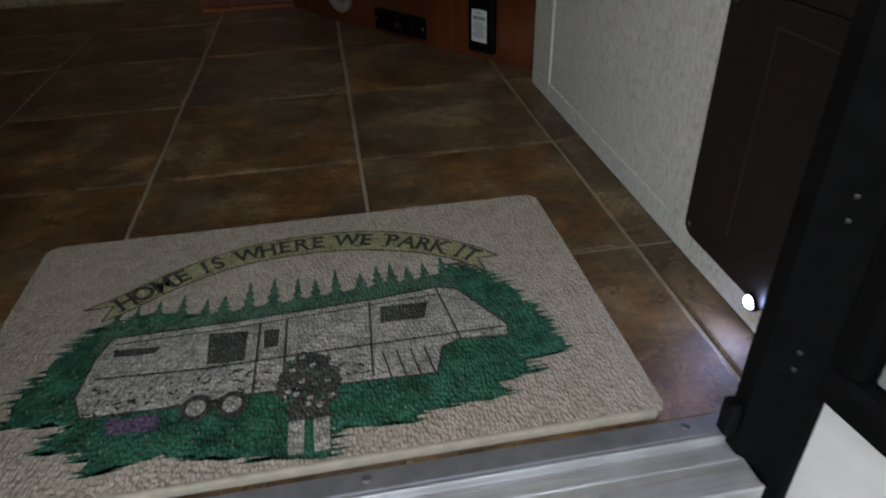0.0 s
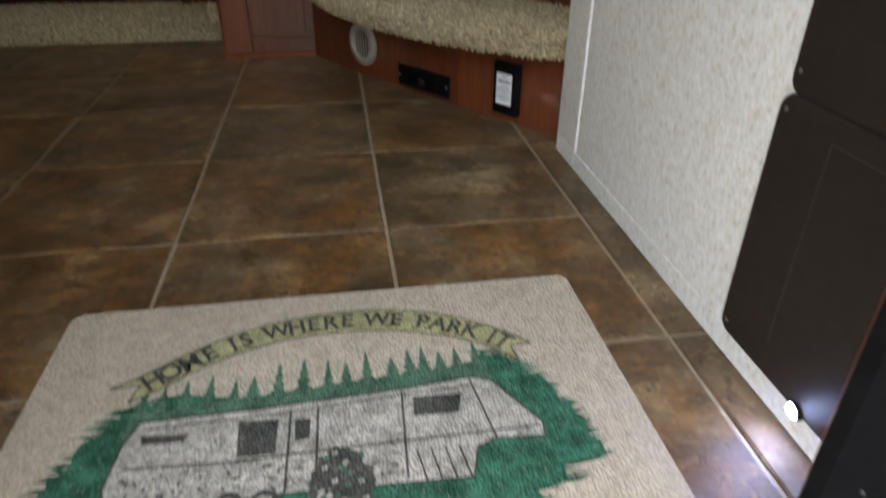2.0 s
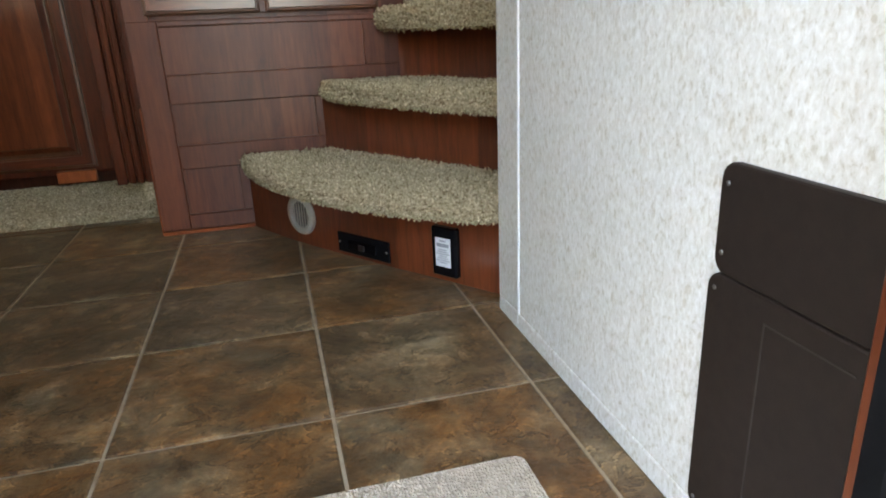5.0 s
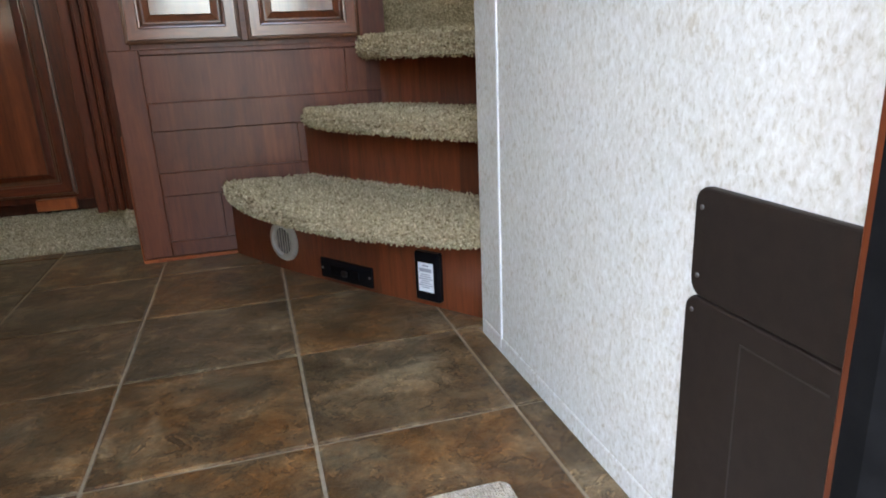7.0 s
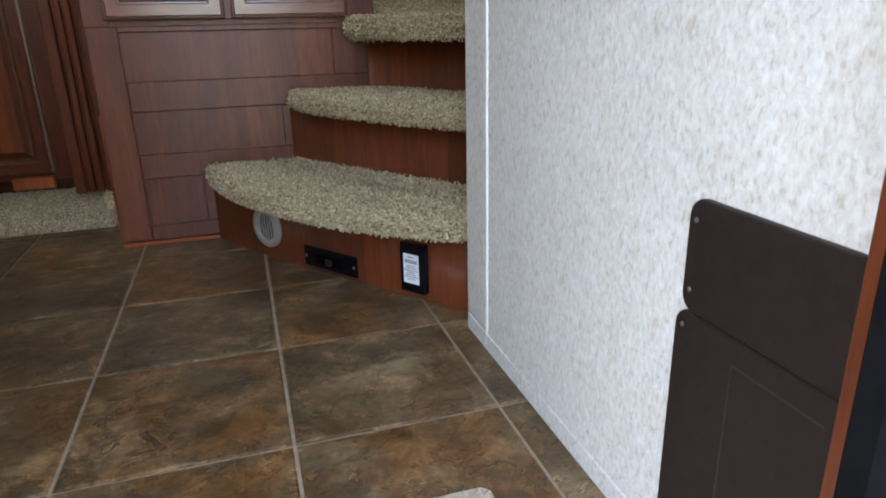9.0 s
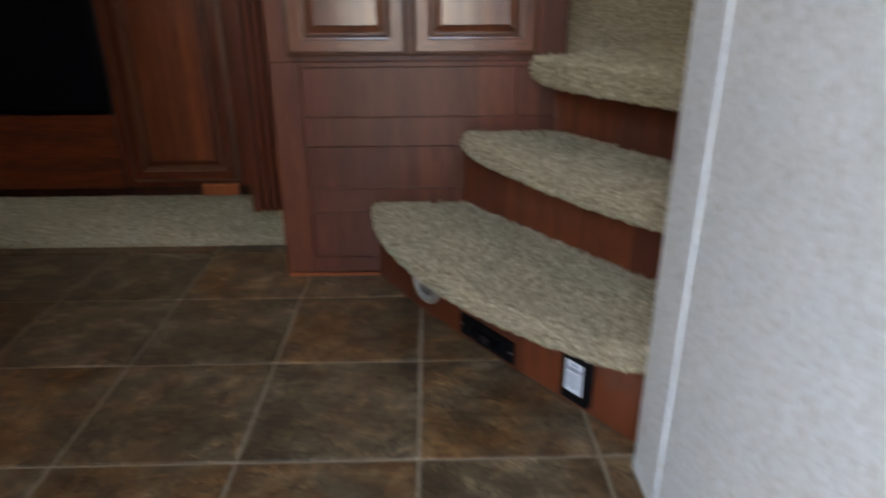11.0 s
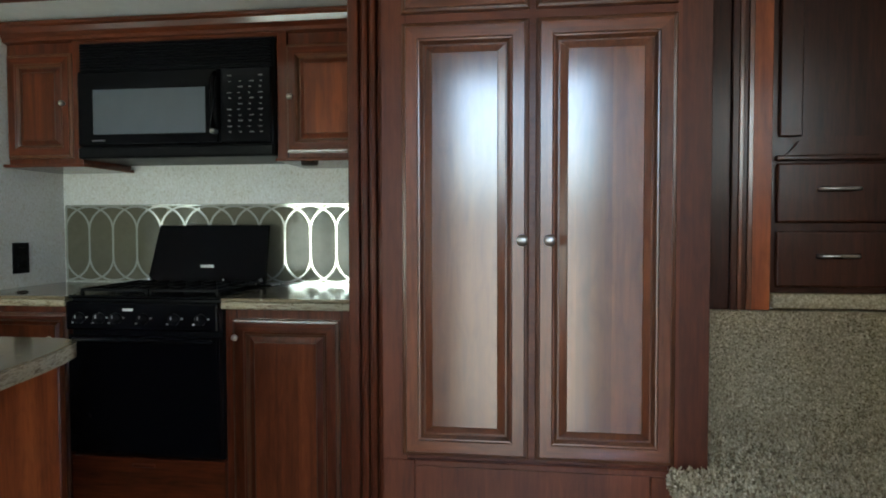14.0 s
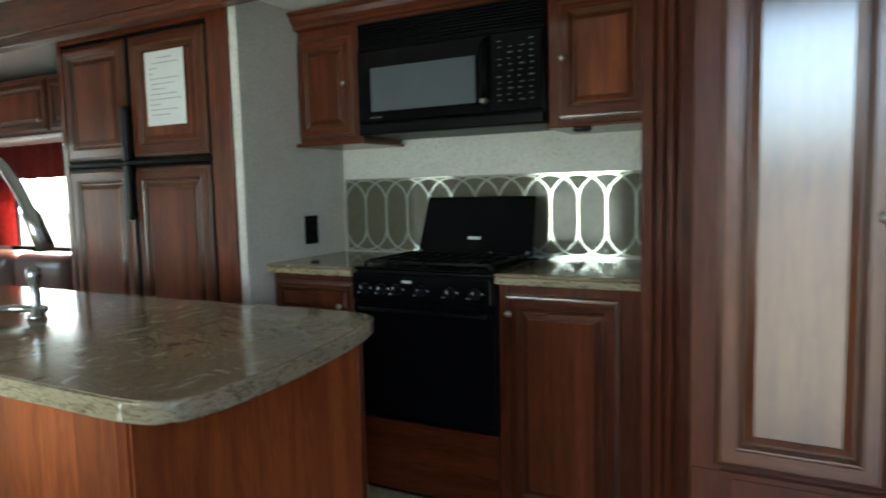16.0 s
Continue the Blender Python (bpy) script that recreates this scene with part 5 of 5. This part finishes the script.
box("top_rail", FX0 - 0.04, FX1 + 0.002, FY + 0.012, FY + 0.035, 2.008, 2.088, M_WOODX, sur, 0.002)
box("stile", FX0 - 0.04, FX0 - 0.002, FY + 0.012, FY + 0.035, SL, 2.008, M_WOOD, sur, 0.002)
box("side_panel", FX0 - 0.04, FX0 - 0.022, FY + 0.0355, 2.29, SL, 2.088, M_WOOD, sur, 0.001)

# ---- sofa bay beyond the refrigerator ----
oc = thing("overhead_cabinet", "cherry overhead cabinet above the sofa window", "cabinet")
box("body", -5.15, -3.31, 1.93, 2.288, 1.66, 1.99, M_WOOD, oc, 0.002)
for i in range(3):
    x1 = -3.33 - i * 0.60
    d = panel_door(oc, x1 - 0.58, x1, 1.68, 1.97, 1.912, 0.018, 0.05)
    knob(d, x1 - 0.04, 1.912, 1.74, 0.011)
box("light_strip", -5.15, -3.31, 1.92, 2.288, 1.645, 1.66, M_WHITE, oc, 0.002)
val = thing("valance", "red fabric window valance", "valance")
bm = bmesh.new()
n = 60
top, bot = [], []
for i in range(n + 1):
    x = -5.12 + 1.79 * i / n
    y = 2.16 + 0.012 * math.sin(i * 1.3)
    top.append(bm.verts.new((x, y + 0.01, 1.644)))
    bot.append(bm.verts.new((x, y, 1.425 + 0.004 * math.sin(i * 0.9))))
for i in range(n):
    bm.faces.new((top[i], top[i + 1], bot[i + 1], bot[i]))
bmesh.ops.solidify(bm, geom=bm.faces[:], thickness=0.006)
part("cloth", bm, M_RED, val, smooth=True)
drape = thing("curtain", "red fabric side drape beside the sofa window", "curtain")
bm = bmesh.new()
top, bot = [], []
for i in range(31):
    x = -5.12 + 0.28 * i / 30
    y = 2.20 + 0.014 * math.sin(i * 1.1)
    top.append(bm.verts.new((x, y, 1.60)))
    bot.append(bm.verts.new((x, y, 0.98)))
for i in range(30):
    bm.faces.new((top[i], top[i + 1], bot[i + 1], bot[i]))
bmesh.ops.solidify(bm, geom=bm.faces[:], thickness=0.006)
part("cloth", bm, M_RED, drape, smooth=True)
w3 = thing("window_3", "black-framed sofa window with rounded corners", "window", kind="structure")
bm = bmesh.new()
for q in ((-5.05, -5.0, 0.93, 1.48), (-4.05, -4.0, 0.93, 1.48), (-5.0, -4.05, 0.93, 0.97), (-5.0, -4.05, 1.44, 1.48)):
    add_box(bm, q[0], q[1], 2.275, 2.33, q[2], q[3], 0.006)
part("window_frame", bm, M_JAMB, w3)
sofa = thing("sofa", "brown leather sofa with plump back cushions", "sofa")
box("base", -5.1, -3.32, 1.55, 2.25, SL, 0.42, M_LEATHER, sofa, 0.03, "", 3)
for i in range(3):
    x0 = -5.08 + i * 0.585
    box("seat_cushion", x0, x0 + 0.575, 1.50, 2.0, 0.42, 0.60, M_LEATHER, sofa, 0.05, "", 4)
    bm = bmesh.new()
    add_box(bm, x0, x0 + 0.575, 1.95, 2.2, 0.58, 0.965, 0.085, 5)
    part("back_cushion", bm, M_LEATHER, sofa, "", True)

# ---- island ----
isl = thing("kitchen_island", "cherry veneered kitchen island on the tile floor", "island")
bm = bmesh.new()
prism(bm, [(-3.2, 0.362), (-1.262, 0.362), (-1.25, 0.374), (-1.25, 1.085), (-3.2, 1.085)], 0.0, 0.918, 0.002, 1)
bmesh.ops.recalc_face_normals(bm, faces=bm.faces)
part("body", bm, M_ISLAND, isl)
box("corner_post", -1.266, -1.243, 1.074, 1.098, 0.0, 0.918, M_WOOD, isl, 0.003)
box("end_panel", -1.2495, -1.244, 0.380, 1.072, 0.0, 0.915, M_ISLAND, isl, 0.001)
top_ = thing("island_top", "brown marbled solid-surface island top with light edge", "worktop")
def island_outline(inset):
    """Plan of the top, rounded at its free end and drawn in all round by inset."""
    e = inset
    ln = smooth_line([(-1.75, 0.335 + e, 0), (-1.42, 0.335 + e, 0), (-1.24, 0.334 + e, 0), (-1.155, 0.345 + e, 0), (-1.108 - e * 0.7, 0.385 + e * 0.7, 0), (-1.094 - e, 0.47, 0), (-1.098 - e, 0.60, 0), (-1.116 - e, 0.76, 0),
                      (-1.146 - e, 0.92, 0), (-1.180 - e, 1.035, 0), (-1.212 - e * 0.7, 1.105 - e * 0.7, 0), (-1.268, 1.142 - e, 0), (-1.37, 1.150 - e, 0), (-1.62, 1.142 - e, 0), (-2.2, 1.12 - e, 0)], 5)
    return [(-3.25, 0.335 + e)] + [(p.x, p.y) for p in ln] + [(-3.25, 1.12 - e)]


bm = bmesh.new()
prism(bm, island_outline(0.010), 0.950, 0.957, 0.002, 2)
bmesh.ops.recalc_face_normals(bm, faces=bm.faces)
part("slab", bm, M_TOP, top_)
bm = bmesh.new()
prism(bm, island_outline(0.0), 0.919, 0.955, 0.011, 4)
bmesh.ops.recalc_face_normals(bm, faces=bm.faces)
part("edge_band", bm, M_EDGE, top_, "cream mottled bullnose edge", True)

fau = thing("faucet", "chrome gooseneck kitchen faucet on the island", "faucet")
arc = [(-2.20, 0.62, 0.957), (-2.20, 0.62, 1.16)] + [(p.x, p.y, p.z) for p in smooth_line([(-2.20, 0.62, 1.25), (-2.185, 0.62, 1.33), (-2.12, 0.62, 1.395), (-2.04, 0.621, 1.395), (-1.975, 0.623, 1.34), (-1.925, 0.625, 1.268)], 5)] + [(-1.918, 0.625, 1.257), (-1.868, 0.627, 1.172)]
tube("spout", arc, [0.015] * (len(arc) - 2) + [0.020, 0.021], M_FAUCET, fau, 16)
lathe("base", [(0.030, 0), (0.029, 0.006), (0.022, 0.012), (0.020, 0.05)], pose(-2.20, 0.62, 0.957), M_FAUCET, fau, 20)
hot = thing("tap_handle", "chrome lever tap standing beside the faucet", "faucet")
lathe("column", [(0.026, 0), (0.025, 0.010), (0.015, 0.020), (0.013, 0.10), (0.020, 0.118), (0.020, 0.142), (0.001, 0.155)], pose(-2.10, 0.725, 0.957), M_FAUCET, hot, 20)
tube("lever", [(-2.22, 0.66, 0.985), (-2.16, 0.69, 0.988), (-2.075, 0.74, 0.985)], 0.011, M_FAUCET, hot, 10)

# ---- upper landing: casing and drawers ----
cas = thing("bedroom_casing", "fluted cherry doorway casing at the bedroom edge", "casing", kind="structure")
# darker wood in the recesses for shade, paler raised fillets for sheen
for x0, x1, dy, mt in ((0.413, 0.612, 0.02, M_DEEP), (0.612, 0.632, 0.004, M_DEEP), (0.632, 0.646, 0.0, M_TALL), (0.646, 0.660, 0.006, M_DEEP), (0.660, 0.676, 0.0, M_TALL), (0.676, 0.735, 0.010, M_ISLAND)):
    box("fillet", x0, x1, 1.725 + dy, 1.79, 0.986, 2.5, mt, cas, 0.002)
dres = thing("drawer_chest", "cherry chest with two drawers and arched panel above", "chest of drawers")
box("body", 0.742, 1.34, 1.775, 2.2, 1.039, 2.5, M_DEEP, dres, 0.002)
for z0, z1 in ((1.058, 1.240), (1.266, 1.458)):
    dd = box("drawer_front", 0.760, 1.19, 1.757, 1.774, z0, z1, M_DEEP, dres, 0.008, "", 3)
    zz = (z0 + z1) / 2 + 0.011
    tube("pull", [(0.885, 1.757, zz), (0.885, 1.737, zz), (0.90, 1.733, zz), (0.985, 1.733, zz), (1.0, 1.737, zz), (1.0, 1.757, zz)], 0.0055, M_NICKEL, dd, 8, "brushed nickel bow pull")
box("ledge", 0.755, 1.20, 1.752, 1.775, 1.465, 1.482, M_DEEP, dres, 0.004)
bm = bmesh.new()
arch = [(0.785, 1.482), (1.17, 1.482), (1.15, 1.502), (1.135, 1.528), (1.10, 1.540), (0.86, 1.540), (0.825, 1.528), (0.805, 1.502)]
f0 = [bm.verts.new((x, 1.758, z)) for x, z in arch]
f1 = [bm.verts.new((x, 1.775, z)) for x, z in arch]
bm.faces.new(f0)
for i in range(len(arch)):
    bm.faces.new((f0[i], f1[i], f1[(i + 1) % len(arch)], f0[(i + 1) % len(arch)]))
bmesh.ops.recalc_face_normals(bm, faces=bm.faces)
part("arched_rail", bm, M_DEEP, dres)
for x0, x1 in ((0.765, 0.835), (1.12, 1.19)):
    box("upright", x0, x1, 1.758, 1.775, 1.542, 2.48, M_DEEP, dres, 0.004)

# ---- backdrop outside the sofa window ----
bk = slab("backdrop", -160, 40, 55, 55.5, -0.8, 22, M_BACK, "bright hazy outdoors beyond the window", "backdrop")

# ---- door mat ----
MX, MY, MW2, MH2 = -0.095, -0.422, 0.3465, 0.2205
dmat = thing("door_mat", "beige looped door mat printed with a camper scene", "door mat")
bm = bmesh.new()
rc = 0.011
pts = []
for cx, cy, a0 in ((MW2 - rc, MH2 - rc, 0), (-MW2 + rc, MH2 - rc, 90), (-MW2 + rc, -MH2 + rc, 180), (MW2 - rc, -MH2 + rc, 270)):
    for k in range(6):
        a = radians(a0 + k * 18)
        pts.append((MX + cx + rc * math.cos(a), MY + cy + rc * math.sin(a)))
prism(bm, pts, 0.0, 0.011, 0.0035, 2)
bmesh.ops.recalc_face_normals(bm, faces=bm.faces)
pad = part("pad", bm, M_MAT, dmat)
box("hem", MX - MW2 + rc, MX + MW2 - rc, MY - MH2 - 0.001, MY - MH2 + 0.005, 0.0, 0.0116, M_HEM, pad, 0.0022, "smooth pale hem", 2)
rngm = random.Random(4)


def flat(name, poly, layer, material, label="", parent=pad):
    bm = bmesh.new()
    z = 0.0111 + 0.00025 * layer
    f = bm.faces.new([bm.verts.new((MX + x, MY + y, z)) for x, y in poly])
    f.normal_update()
    if f.normal.z < 0:
        f.normal_flip()
    bmesh.ops.triangulate(bm, faces=bm.faces)
    return part(name, bm, material, parent, label)


def stroke(bm, pts, half, z):
    P = [Vector((MX + x, MY + y, z)) for x, y in pts]
    L, R = [], []
    for i, p in enumerate(P):
        dd = (P[min(i + 1, len(P) - 1)] - P[max(i - 1, 0)]).normalized()
        nn = Vector((-dd.y, dd.x, 0)) * half
        L.append(bm.verts.new(p + nn))
        R.append(bm.verts.new(p - nn))
    for i in range(len(P) - 1):
        bm.faces.new((L[i], R[i], R[i + 1], L[i + 1]))


def ragged(poly, amp, step=0.010):
    out = []
    for (x0, y0), (x1, y1) in zip(poly, poly[1:] + poly[:1]):
        n = max(1, int(math.hypot(x1 - x0, y1 - y0) / step))
        for k in range(n):
            t = k / n
            out.append((x0 + (x1 - x0) * t + rngm.uniform(-amp, amp), y0 + (y1 - y0) * t + rngm.uniform(-amp, amp) * 0.35))
    return out


grass = [(-0.285, -0.086), (-0.262, -0.024), (-0.232, 0.02), (-0.18, 0.04), (-0.10, 0.022), (0.08, 0.028), (0.17, 0.045), (0.182, 0.066), (0.231, 0.035), (0.268, -0.055),
         (0.278, -0.118), (0.231, -0.128), (0.236, -0.146), (0.190, -0.150), (0.199, -0.172), (0.109, -0.175), (0.105, -0.186), (0.032, -0.181), (0.025, -0.212), (-0.066, -0.197), (-0.129, -0.178),
         (-0.185, -0.190), (-0.210, -0.160), (-0.25, -0.155), (-0.215, -0.125), (-0.285, -0.115)]
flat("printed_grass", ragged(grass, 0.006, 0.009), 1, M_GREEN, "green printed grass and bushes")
bm = bmesh.new()
for (ax, ay), (bx, by) in zip(grass, grass[1:] + grass[:1]):
    if ay > 0.02 and by > 0.02 and -0.2 < ax < 0.18:
        continue
    for k in range(max(2, int(math.hypot(bx - ax, by - ay) / 0.0035))):
        t = rngm.random()
        cx, cy, ln = ax + (bx - ax) * t + rngm.uniform(-0.006, 0.006), ay + (by - ay) * t + rngm.uniform(-0.003, 0.003), rngm.uniform(0.006, 0.022)
        q = [bm.verts.new((MX + cx + dx * ln, MY + cy + dy, 0.0111 + 0.00012)) for dx, dy in ((-1, 0.001), (0, -0.0014), (1, 0.0008), (0, 0.0022))]
        bm.faces.new(q)
part("printed_fringe", bm, M_GREEN, pad, "feathered green brush strokes")["kind"] = "stuff"
tops = []
x = -0.215
while x < 0.185:
    h = 0.030 + 0.028 * rngm.random()
    w = 0.008 + 0.004 * rngm.random()
    base = 0.014 + 0.03 * max(0, (x + 0.215) / 0.4)
    for k in range(4):
        f0 = k / 4
        tops += [(x - w * (1 - f0), base + h * f0), (x - w * (1 - f0) * 0.45, base + h * (f0 + 0.12))]
    tops.append((x, base + h))
    for k in range(3, -1, -1):
        f0 = k / 4
        tops += [(x + w * (1 - f0) * 0.45, base + h * (f0 + 0.12)), (x + w * (1 - f0), base + h * f0)]
    x += 0.017 + 0.014 * rngm.random()
flat("printed_treeline", [(-0.23, -0.02)] + tops + [(0.19, -0.02)], 2, M_GREENL, "dark green printed fir trees")
camper = [(-0.211, 0.0), (-0.077, 0.002), (0.080, 0.010), (0.160, 0.018), (0.185, 0.010), (0.228, -0.066), (0.224, -0.086), (0.171, -0.081), (0.150, -0.090), (0.138, -0.128), (0.060, -0.125), (-0.043, -0.120), (-0.14, -0.122), (-0.215, -0.120), (-0.228, -0.09), (-0.222, -0.03)]
flat("printed_camper", camper, 3, M_GREYP, "grey printed camper trailer")
bm = bmesh.new()
zz = 0.0111 + 0.00025 * 4
stroke(bm, camper + camper[:1], 0.0016, zz)
stroke(bm, [(-0.215, -0.065), (-0.10, -0.072), (0.0, -0.070), (0.224, -0.070)], 0.0014, zz)
stroke(bm, [(-0.205, -0.012), (-0.08, -0.010), (0.082, 0.0), (0.165, 0.004)], 0.0010, zz)
stroke(bm, [(0.078, 0.006), (0.072, -0.120)], 0.0014, zz)
stroke(bm, [(0.160, 0.016), (0.172, -0.080)], 0.0012, zz)
stroke(bm, [(-0.048, -0.008), (-0.050, -0.118)], 0.0014, zz)
stroke(bm, [(-0.018, -0.008), (-0.020, -0.118)], 0.0014, zz)
for a in (0.085, 0.10, 0.115, 0.13):
    stroke(bm, [(a, -0.085), (a + 0.006, -0.127)], 0.0010, zz)
for k in range(60):
    a, c = rngm.uniform(-0.215, -0.02), rngm.uniform(-0.118, -0.075)
    stroke(bm, [(a, c), (a + rngm.uniform(-0.009, 0.009), c + rngm.uniform(-0.006, 0.006))], 0.0012, zz)
for k in range(26):
    a, c = rngm.uniform(-0.015, 0.07), rngm.uniform(-0.12, -0.085)
    stroke(bm, [(a, c), (a + rngm.uniform(-0.009, 0.009), c + rngm.uniform(-0.006, 0.006))], 0.0010, zz)
part("printed_outline", bm, M_CHAR, pad, "charcoal sketch lines of the camper")
for q in ([(-0.104, -0.015), (-0.061, -0.019), (-0.062, -0.068), (-0.101, -0.066)], [(-0.043, -0.022), (-0.026, -0.022), (-0.027, -0.052), (-0.042, -0.053)], [(0.090, -0.006), (0.146, -0.009), (0.138, -0.038), (0.088, -0.036)],
          [(-0.205, -0.022), (-0.155, -0.026), (-0.16, -0.036), (-0.203, -0.034)]):
    flat("printed_window", q, 5, M_CHAR)
for cx, cy in ((-0.104, -0.128), (-0.069, -0.130)):
    flat("printed_wheel", [(cx + 0.016 * math.cos(a * 0.4), cy + 0.018 * math.sin(a * 0.4)) for a in range(16)], 5, M_CHAR)
    flat("printed_hub", [(cx + 0.0095 * math.cos(a * 0.4), cy + 0.011 * math.sin(a * 0.4)) for a in range(16)], 6, M_GREYP)
flat("printed_patch", ragged([(-0.186, -0.127), (-0.139, -0.129), (-0.137, -0.150), (-0.183, -0.147)], 0.004, 0.006), 5, M_PURPLE, "purple printed patch")
# a small figure with two legs, in plain shapes, before the camper
flat("printed_figure", ragged([(-0.022, -0.085), (0.005, -0.066), (0.032, -0.085), (0.036, -0.125), (0.028, -0.165), (-0.012, -0.165), (-0.024, -0.125)], 0.006, 0.006), 5, M_CHAR, "dark printed figure in plain shapes")
for k in range(26):
    a, c = rngm.uniform(-0.018, 0.030), rngm.uniform(-0.16, -0.075)
    flat("printed_fleck", [(a, c), (a + 0.006, c + 0.002), (a + 0.005, c + 0.007), (a - 0.001, c + 0.005)], 6, M_GREYP if k % 2 else M_GREENL)
for cx in (-0.006, 0.018):
    flat("printed_leg", [(cx - 0.008, -0.165), (cx + 0.008, -0.165), (cx + 0.007, -0.205), (cx - 0.007, -0.205)], 5, M_GREYP)

# banner and lettering
outer = smooth_line([(-0.258, 0.060, 0), (-0.221, 0.083, 0), (-0.155, 0.128, 0), (-0.086, 0.158, 0), (-0.012, 0.172, 0), (0.066, 0.170, 0), (0.142, 0.150, 0), (0.213, 0.108, 0), (0.252, 0.070, 0)], 5)
inner_ = smooth_line([(-0.232, 0.034, 0), (-0.206, 0.048, 0), (-0.148, 0.088, 0), (-0.084, 0.116, 0), (-0.012, 0.127, 0), (0.062, 0.124, 0), (0.133, 0.105, 0), (0.190, 0.076, 0), (0.228, 0.038, 0)], 5)
tail_l, tail_r = (-0.225, 0.062), (0.225, 0.068)
flat("printed_banner", [(p.x, p.y) for p in outer] + [tail_r] + [(p.x, p.y) for p in reversed(inner_)] + [tail_l], 3, M_YELLOW, "yellow printed banner")
bm = bmesh.new()
stroke(bm, [(p.x, p.y) for p in outer], 0.0011, zz)
stroke(bm, [(p.x, p.y) for p in inner_], 0.0011, zz)
stroke(bm, [(inner_[0].x, inner_[0].y), tail_l, (outer[0].x, outer[0].y)], 0.0013, zz)
stroke(bm, [(inner_[-1].x, inner_[-1].y), tail_r, (outer[-1].x, outer[-1].y)], 0.0013, zz)
part("printed_edge", bm, M_CHAR, pad, "charcoal banner outline")
mid = [(p + q) / 2 for p, q in zip(outer, inner_)]
acc = [0.0]
for p, q in zip(mid, mid[1:]):
    acc.append(acc[-1] + (q - p).length)


def along(s):
    i = max(k for k in range(len(acc)) if acc[k] <= s)
    i = min(i, len(mid) - 2)
    t = (s - acc[i]) / (acc[i + 1] - acc[i])
    return mid[i].lerp(mid[i + 1], t), mid[i + 1] - mid[i]


WORDS = "HOME IS WHERE WE PARK IT"
WIDE = {"I": 0.5, " ": 0.62, "M": 1.25, "W": 1.35}
total = sum(WIDE.get(c, 1.0) for c in WORDS)
SERIFS = {"H": ((-0.40, 1), (0.40, 1), (-0.40, -1), (0.40, -1)), "M": ((-0.42, 1), (0.42, 1), (-0.42, -1), (0.42, -1)), "E": ((-0.36, 1), (-0.36, -1)), "I": ((0, 1), (0, -1)),
          "W": ((-0.46, 1), (0.46, 1)), "R": ((-0.36, 1), (-0.36, -1), (0.40, -1)), "P": ((-0.36, 1), (-0.36, -1)), "A": ((-0.44, -1), (0.44, -1)),
          "K": ((-0.36, 1), (-0.36, -1), (0.40, 1), (0.44, -1)), "T": ((0, -1),)}
s0, span = 0.028, acc[-1] - 0.050
used = 0.0
for ch in WORDS:
    wd = WIDE.get(ch, 1.0) / total * span
    if ch != " ":
        p, d = along(s0 + used + wd / 2)
        cu = bpy.data.curves.new("letter", "FONT")
        cu.body, cu.size, cu.align_x, cu.align_y, cu.offset = ch, 0.036, "CENTER", "CENTER", 0.0008
        tmp = new("letter", cu)
        bpy.context.view_layer.update()
        me = bpy.data.meshes.new_from_object(tmp.evaluated_get(bpy.context.evaluated_depsgraph_get()))
        bpy.data.objects.remove(tmp)
        bpy.data.curves.remove(cu)
        me.transform(Matrix.Translation((MX + p.x, MY + p.y, 0.0111 + 0.00025 * 6)) @ Matrix.Rotation(math.atan2(d.y, d.x), 4, "Z") @ Matrix.Diagonal((0.92, 1.1, 1, 1)))
        me.materials.clear()
        me.materials.append(M_CHAR)
        lo = new("letter", me)
        lo.parent = pad
        if ch in SERIFS:
            ux, uy = d.normalized(), Vector((-d.y, d.x, 0)).normalized()
            half = 0.0125 * WIDE.get(ch, 1.0) if ch != "I" else 0.0
            for sx, sy in SERIFS[ch]:
                q = p + ux * (sx * 2 * half) + uy * (sy * 0.0138)
                bm = bmesh.new()
                stroke(bm, [(q.x - ux.x * 0.0048, q.y - ux.y * 0.0048), (q.x + ux.x * 0.0048, q.y + ux.y * 0.0048)], 0.0013, 0.0111 + 0.00025 * 6.4)
                part("serif", bm, M_CHAR, lo)
    used += wd

# ---- floor tiles ----
T, G = 0.350, 0.0060
tm = {}


def tile_mesh(w, h):
    key = (round(w, 4), round(h, 4))
    if key not in tm:
        bm = bmesh.new()
        q = [(0, 0.0, -0.004), (0.0, 0.0, -0.0022), (0.0035, 0.0035, 0.0)]
        rings = []
        for d, _, z in q:
            rings.append([bm.verts.new(c) for c in ((-w / 2 + d, -h / 2 + d, z), (w / 2 - d, -h / 2 + d, z), (w / 2 - d, h / 2 - d, z), (-w / 2 + d, h / 2 - d, z))])
        for a, b in zip(rings, rings[1:]):
            for i in range(4):
                bm.faces.new((a[i], a[(i + 1) % 4], b[(i + 1) % 4], b[i]))
        bm.faces.new(rings[-1])
        me = bpy.data.meshes.new("tile")
        bm.to_mesh(me)
        bm.free()
        me.materials.append(M_TILE)
        tm[key] = me
    return tm[key]


for i in range(-14, 3):
    for j in range(-2, 5):
        x0, x1 = i * T + G / 2, (i + 1) * T - G / 2
        y0, y1 = j * T + G / 2, (j + 1) * T - G / 2
        if i == 1 and y0 < 0.3:
            x1 = min(x1, WALL_X)
        y0, y1 = max(y0, -0.650), min(y1, 1.463)
        if y1 - y0 < 0.02 or x1 - x0 < 0.02 or (i == 2 and y0 < 0.3):
            continue
        ob = new("tile", tile_mesh(x1 - x0, y1 - y0))
        ob.location = ((x0 + x1) / 2, (y0 + y1) / 2, 0)
        ob.parent = floor
